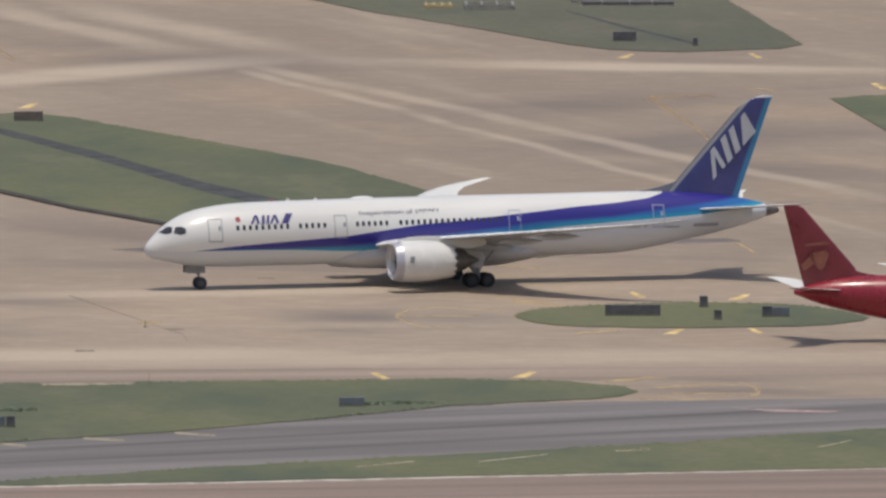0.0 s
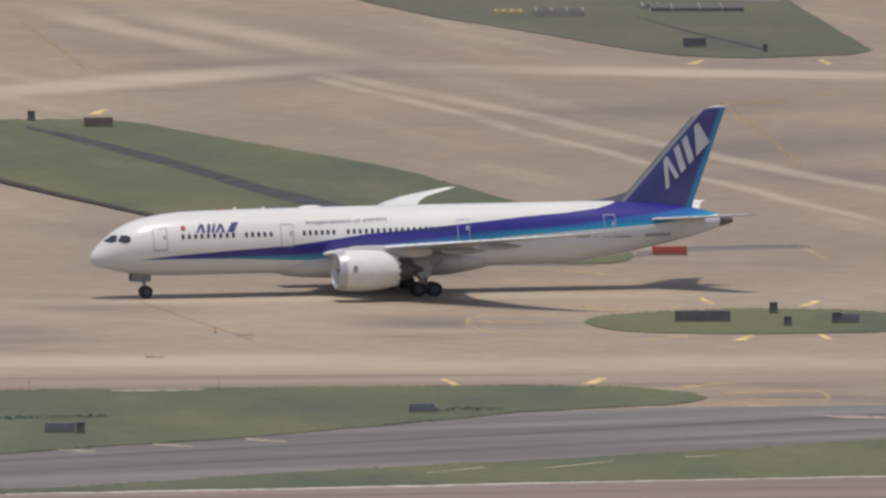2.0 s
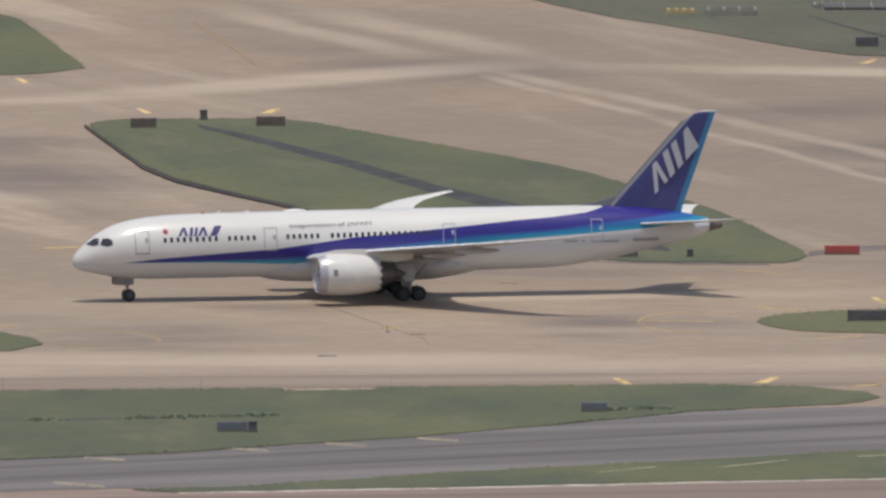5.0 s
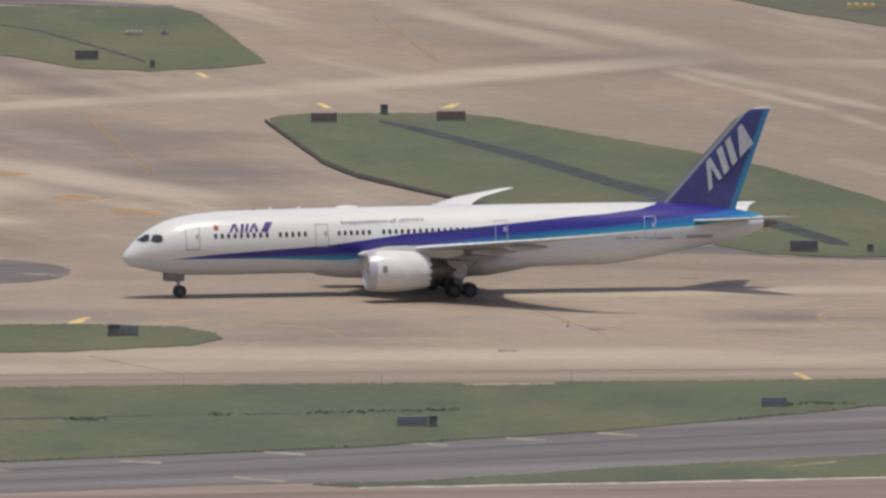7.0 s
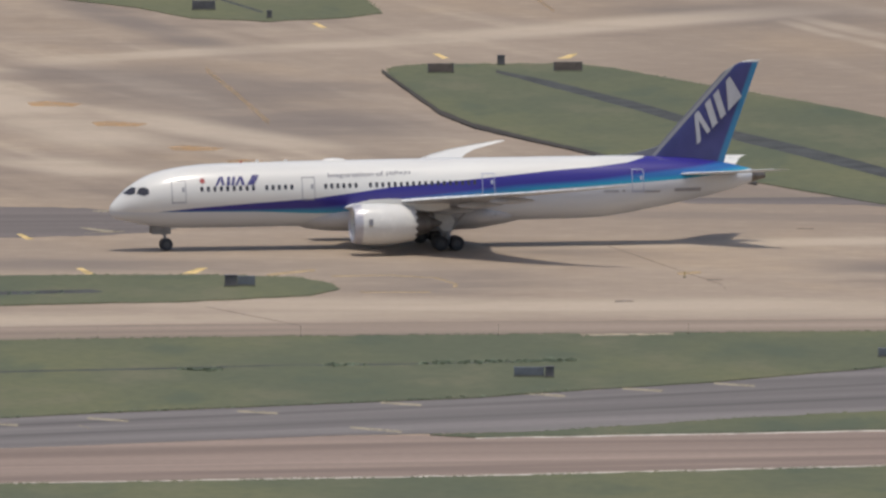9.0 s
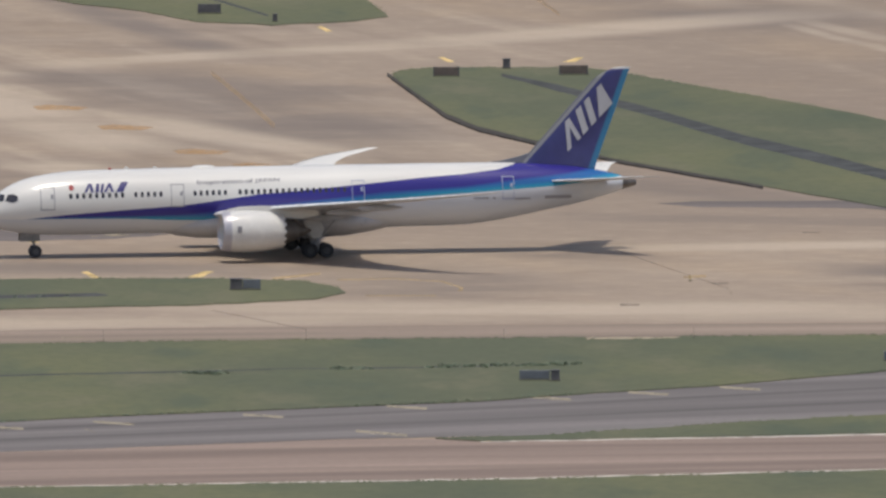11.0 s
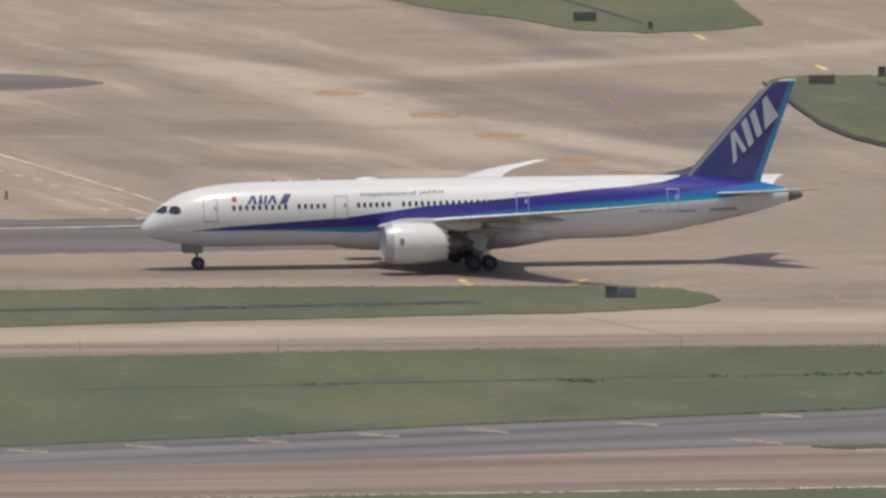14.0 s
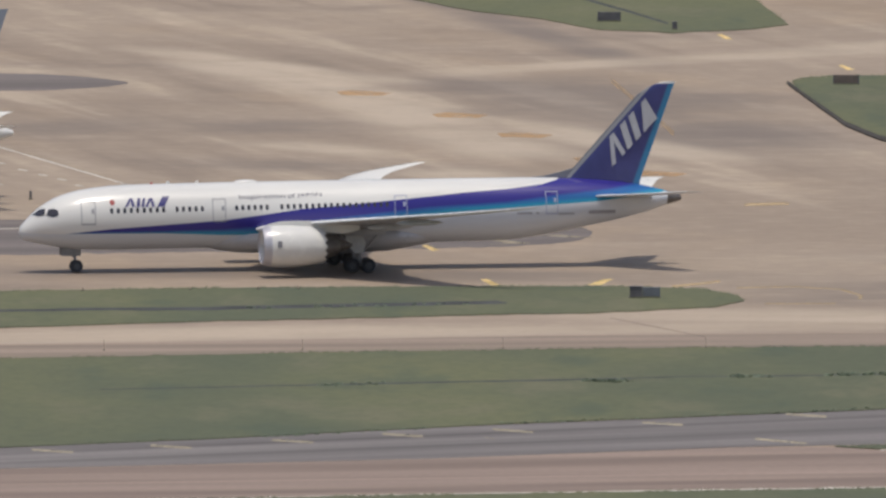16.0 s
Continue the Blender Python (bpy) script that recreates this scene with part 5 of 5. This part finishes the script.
def cabinet(x, y, w, h, label, z=0.08, name="equipment_cabinet"):
    root = tagged(new(name), label, "cabinet", "equipment cabinets")
    root.location = (x, y, z)
    part("base", box(bmesh.new(), -w / 2 - 0.1, w / 2 + 0.1, -w / 2 - 0.1, w / 2 + 0.1, 0, 0.1, 0.02), BASE, root)
    part("body", box(bmesh.new(), -w / 2, w / 2, -w * 0.4, w * 0.4, 0.1, h - 0.06, 0.03), SIGN_DARK, root)
    part("lid", box(bmesh.new(), -w / 2 - 0.05, w / 2 + 0.05, -w * 0.46, w * 0.46, h - 0.06, h, 0.02), SIGN_DARK, root)
    return root


def marker_post(x, y, w, h, mat, label, z=0.08):
    root = tagged(new("marker_post"), label, "post", "marker posts")
    root.location = (x, y, z)
    part("foot", tube(bmesh.new(), (0, 0, 0), (0, 0, 0.08), w * 1.3, w * 1.1, 10), BASE, root)
    part("shaft", tube(bmesh.new(), (0, 0, 0.08), (0, 0, h - w), w * 0.5, w * 0.42, 10), mat, root)
    part("cap", tube(bmesh.new(), (0, 0, h - w), (0, 0, h), w * 0.62, w * 0.4, 10), mat, root)
    return root


POST_GREY = plain("pale_post_paint", (0.46, 0.37, 0.29), 0.7, 0, 0.2)
POST_YELLOW = plain("dull_yellow_post_paint", (0.46, 0.36, 0.18), 0.7, 0, 0.2)


def weeds(name, a, b, n, spread, size, mat, label, z=0.08):
    """A row of low weed clumps, each a bunch of small leaning blades."""
    rng = random.Random(len(name) + n)
    verts, faces = [], []
    for _ in range(n):
        t = rng.random()
        cx, cy = a[0] + (b[0] - a[0]) * t + rng.gauss(0, 0.4), a[1] + (b[1] - a[1]) * t + rng.gauss(0, spread)
        r = size * rng.uniform(0.5, 1.3)
        for _ in range(16):
            ang, lean = rng.random() * math.tau, rng.uniform(0.5, 1.3)
            bx, by = cx + rng.gauss(0, r * 0.6), cy + rng.gauss(0, r * 0.6)
            hgt = r * rng.uniform(0.4, 0.9)
            dx, dy = math.cos(ang), math.sin(ang)
            k = len(verts)
            verts += [(bx - dy * 0.07, by + dx * 0.07, z), (bx + dy * 0.07, by - dx * 0.07, z), (bx + dx * lean * hgt + dy * 0.05, by + dy * lean * hgt, z + hgt)]
            faces.append((k, k + 1, k + 2))
    me = bpy.data.meshes.new(name)
    me.from_pydata(verts, [], faces)
    me.materials.append(mat)
    return tagged(new(name, me), label, "weeds", kind="stuff")


YELLOW_STEEL = plain("yellow_painted_steel", (0.50, 0.39, 0.19), 0.5, 0, 0.2)
WEED = plain("weed_leaves", (0.19, 0.23, 0.165), 0.9, 0, 0.2, 0.4, 0.1)

taxi_sign(-7.10, 222.90, 2.50, 0.95, SIGN_BROWN, SIGN_DARK, "low brown-black taxiway sign on the grass", 0.08)
taxi_sign(5.80, 225.40, 2.80, 0.95, SIGN_BROWN, SIGN_DARK, "low brown-black taxiway sign on the grass", 0.08)
cabinet(-1.00, 234.80, 0.75, 1.00, "small dark equipment cabinet on the grass", 0.08)
taxi_sign(-32.20, 320.30, 2.30, 1.00, SIGN_DARK, SIGN_DARK, "low dark blue-black sign on the grass", 0.08)
cabinet(-25.20, 307.70, 0.50, 0.80, "small dark marker box on the grass", 0.08)
taxi_sign(69.20, 349.70, 2.30, 1.00, SIGN_DARK, SIGN_DARK, "low dark blue-black sign on the grass", 0.08)
cabinet(76.50, 342.30, 0.50, 0.80, "small dark marker box on the grass", 0.08)
taxi_sign(38.90, 41.00, 2.50, 1.05, SIGN_DARK, SIGN_DARK, "low black sign on the grass beside the drain", 0.08)
cabinet(45.20, 41.00, 0.60, 0.70, "small dark box on the grass", 0.08)
taxi_sign(-24.10, -65.30, 1.50, 0.95, SIGN_BLUE, SIGN_BLUE, "pale blue-grey taxiway sign on the grass", 0.08)
cabinet(-25.50, -65.30, 1.10, 1.05, "dark end cabinet beside a sign", 0.08)
taxi_sign(60.80, -41.10, 4.95, 1.00, SIGN_DARK, SIGN_DARK, "long black taxiway sign on the grass", 0.08)
cabinet(67.60, -30.60, 0.75, 1.00, "small dark equipment cabinet on the grass", 0.08)
cabinet(68.50, -46.00, 0.70, 0.85, "small dark equipment cabinet on the grass", 0.08)
cabinet(73.10, -42.50, 0.85, 0.95, "dark equipment cabinet on the grass", 0.08)
taxi_sign(74.30, -42.50, 1.60, 0.85, SIGN_BLUE, SIGN_BLUE, "low blue-grey sign on the grass", 0.08)
taxi_sign(33.50, -148.20, 2.10, 0.80, SIGN_BLUE, SIGN_BLUE, "low blue-grey taxiway sign on the grass", 0.08)
taxi_sign(1.60, -170.40, 2.50, 0.85, SIGN_BLUE, SIGN_BLUE, "long low blue-grey taxiway sign on the grass", 0.08)
cabinet(3.40, -171.00, 0.75, 0.95, "dark end cabinet beside a sign", 0.08)
cabinet(-84.60, 59.70, 0.22, 0.80, "small brown marker post on the apron", 0.0)
taxi_sign(59.70, 44.70, 3.2, 0.85, BAR_RED, BAR_RED, "red plastic barrier on the concrete beside the drain", 0.01, "traffic_barrier")
for a, b, n, size in (((-29.3, -163.4), (-26.0, -163.0), 26, 0.30), ((-15.6, -157.9), (-13.4, -157.5), 14, 0.32), ((-7.8, -155.8), (3.4, -153.0), 70, 0.26), ((3.0, -153.0), (4.8, -152.0), 18, 0.34),
                      ((-52.0, -167.5), (-46.0, -165.8), 16, 0.2)):
    weeds("weeds", a, b, n, 0.8, size, WEED, "low dark weeds along the ditch")
weeds("weeds", (34.4, -145.9), (40.6, -144.0), 60, 0.9, 0.24, WEED, "low dark weeds beside a sign")
for a, b in (((-56.0, -224.6), (-42.0, -215.4)), ((-36.0, -209.8), (-10.0, -197.0)), ((-9.0, -196.2), (5.0, -186.0)), ((30.0, -162.4), (42.0, -147.8))):
    weeds("weeds", a, b, 34, 0.5, 0.15, WEED, "low weeds at the edge of the taxiway")
weeds("weeds", (-62.0, -79.5), (-38.0, -72.0), 30, 0.7, 0.16, WEED, "low dark weeds along the ditch")


def grass_fringe(pts, mat, seed):
    """Ragged tufts along a lawn's edge, leaning away to show their lit sides."""
    rng = random.Random(seed)
    verts, faces = [], []

    def tuft(x, y, h, n):
        for _ in range(n):
            ang = rng.random() * math.tau
            dx, dy = math.cos(ang), abs(math.sin(ang))
            bx, by, q = x + rng.gauss(0, 0.15), y + rng.gauss(0, 0.3), h * rng.uniform(0.5, 1.3)
            k = len(verts)
            verts.extend([(bx - dy * 0.12, by + dx * 0.12, 0.085), (bx + dy * 0.12, by - dx * 0.12, 0.085), (bx + dx * q * 2.4, by + dy * q * 2.4, 0.085 + q)])
            faces.append((k, k + 1, k + 2))

    for i, a in enumerate(pts):
        b = pts[(i + 1) % len(pts)]
        n = max(1, int(math.hypot(b[0] - a[0], (b[1] - a[1]) * 0.3) / 0.28))
        for k in range(n):
            t = rng.random()
            x, y = a[0] + (b[0] - a[0]) * t, a[1] + (b[1] - a[1]) * t
            if noise.noise((x * 0.25, y * 0.06, 1.7)) > -0.15:
                tuft(x, y, 0.08, 3)
    me = bpy.data.meshes.new("grass_tufts")
    me.from_pydata(verts, [], faces)
    me.materials.append(mat)
    return tagged(new("grass_tufts", me), "ragged grass tufts along a lawn edge", "grass", kind="stuff")


for k, (pts, mat) in enumerate(LAWN_EDGES):
    grass_fringe(pts, mat, 40 + k)
STEEL_PALE = plain("pale_galvanised_steel", (0.34, 0.32, 0.29), 0.5, 0.3, 0.25)
TARP = plain("dark_grey_tarpaulin", (0.11, 0.105, 0.10), 0.8, 0, 0.3)


def pallet_stack(x, y, w, d, h, mat, label, name="stacked_frames"):
    """Low stacked frames of tube and board."""
    root = tagged(new(name), label, "equipment")
    root.location = (x, y, 0.08)
    n = max(2, int(h / 0.22))
    for k in range(n):
        z = 0.2 * k
        for s in (-1, 1):
            part("rail", box(bmesh.new(), -w / 2 + 0.1 * k, w / 2 - 0.07 * k, s * d / 2 - 0.08, s * d / 2 + 0.08, z, z + 0.14, 0.02), mat, root)
        for i in range(4):
            q = -w / 2 + 0.3 + (w - 0.6) * i / 3
            part("board", box(bmesh.new(), q - 0.12, q + 0.12, -d / 2, d / 2, z + 0.14, z + 0.2, 0.01), mat, root)
    return root


pallet_stack(50.40, 406.30, 3.2, 4, 0.5, YELLOW_STEEL, "low stack of yellow steel frames on the grass")
pallet_stack(55.90, 404.40, 5.6, 6, 0.7, STEEL_PALE, "low stack of pale steel frames on the grass")
pallet_stack(66.40, 415.90, 3.2, 5, 0.4, STEEL_PALE, "low stack of pale steel frames on the grass")
root = tagged(new("covered_stack"), "dark covered stack lying on the grass", "equipment")
root.location = (70.90, 412.10, 0.08)
part("cover", box(bmesh.new(), -5.0, 5.0, -4, 4, 0.12, 0.5, 0.1), TARP, root, "dark grey tarpaulin cover")
part("pallet", box(bmesh.new(), -5.1, 5.1, -4.1, 4.1, 0, 0.12, 0.02), STEEL_PALE, root)
for q in (-2.8, 0.2, 2.6):
    part("strap", box(bmesh.new(), q, q + 0.1, -4.03, 4.03, 0.13, 0.515, 0.01), STEEL_PALE, root)
pallet_stack(-27.60, 360.80, 2.0, 3, 0.25, STEEL_PALE, "pale boards lying on the grass", "boards")
pallet_stack(-24.40, 360.80, 0.9, 2, 0.25, STEEL_PALE, "pale boards lying on the grass", "boards")

marker_post(-90.00, -130.10, 0.07, 0.95, POST_GREY, "slim pale marker post at the grass edge")
marker_post(-72.10, -128.70, 0.07, 0.95, POST_GREY, "slim pale marker post at the grass edge")
marker_post(-54.50, -127.40, 0.07, 0.95, POST_GREY, "slim pale marker post at the grass edge")
marker_post(-36.70, -126.00, 0.07, 0.95, POST_GREY, "slim pale marker post at the grass edge")
marker_post(-18.70, -124.60, 0.07, 0.95, POST_GREY, "slim pale marker post at the grass edge")
marker_post(-1.10, -123.20, 0.07, 0.95, POST_GREY, "slim pale marker post at the grass edge")
marker_post(15.80, -121.90, 0.07, 0.95, POST_GREY, "slim pale marker post at the grass edge")
marker_post(15.90, -53.60, 0.14, 0.6, POST_YELLOW, "small yellow marker post on the concrete", 0.0)
marker_post(-76.10, -57.80, 0.16, 0.3, POST_GREY, "short pale marker post at the grass edge")
marker_post(-66.30, -56.40, 0.16, 0.3, POST_GREY, "short pale marker post at the grass edge")
marker_post(-60.10, -55.70, 0.16, 0.3, POST_GREY, "short pale marker post at the grass edge")
marker_post(-56.50, -55.00, 0.16, 0.3, POST_GREY, "short pale marker post at the grass edge")


# ---- what moves ----
TAXI = [(0, 16.13, -8.07, 16.67), (0.5, 13.23, -8.67, 16.06), (1, 10.32, -9.44, 15.48), (1.5, 7.42, -10.26, 14.96),
    (2, 4.51, -11.08, 14.51), (2.5, 1.6, -11.77, 14.14), (3, -1.33, -12.34, 13.79), (3.5, -4.31, -12.97, 13.49),
    (4, -7.21, -13.86, 13.22), (4.5, -10.13, -15.08, 12.99), (5, -13.14, -16.3, 12.77), (5.5, -16.14, -17.3, 12.53),
    (6, -19.14, -17.8, 12.26), (6.5, -22.16, -17.63, 11.97), (7, -25.14, -18.07, 11.79), (7.5, -28.11, -18.76, 11.65),
    (8, -31.11, -19.52, 11.56), (8.5, -34.13, -20.33, 11.48), (9, -37.21, -21.24, 11.43), (9.5, -40.54, -22.43, 11.4),
    (10, -43.65, -23.59, 11.38), (10.5, -46.71, -24.66, 11.35), (11, -49.79, -25.71, 11.3), (11.5, -52.99, -26.7, 11.21),
    (12, -56.19, -27.59, 11.1), (12.5, -59.4, -28.4, 11.03), (13, -62.68, -29.2, 10.99), (13.5, -65.99, -30.17, 10.99),
    (14, -69.29, -31.38, 11.0), (14.5, -72.6, -32.63, 11.01), (15, -75.97, -33.67, 11.03), (15.5, -79.34, -34.44, 11.07),
    (16, -82.69, -35.2, 11.16)]


def motions():
    walk(AIRLINER, [(t, pose(x, y, 0, 0, 0, a)) for t, x, y, a in TAXI])
    x0, y0 = TAXI[0][1], TAXI[0][2]
    gone, roll, at = 0.0, [], 0
    times = [0.1 * i for i in range(161)]
    for i, t in enumerate(times):
        while at < len(TAXI) - 2 and TAXI[at + 1][0] < t:
            at += 1
        a, b = TAXI[at], TAXI[at + 1]
        k = (t - a[0]) / (b[0] - a[0])
        x, y = a[1] + (b[1] - a[1]) * k, a[2] + (b[2] - a[2]) * k
        gone += math.hypot(x - x0, y - y0)
        x0, y0 = x, y
        roll.append((t, gone))
    for ob, x, y, r in WHEELS:
        walk(ob, [(t, pose(x, y, r, 0, -math.degrees(s / r), 0)) for t, s in roll])
    walk(RED_PLANE, [(t, pose(112.66 + 6.3 * t * 0.9945, -69.41 + 6.3 * t * 0.1045, 0, 0, 0, 180 + 6.0)) for t in (0, 4, 8, 12, 16)])


motions()
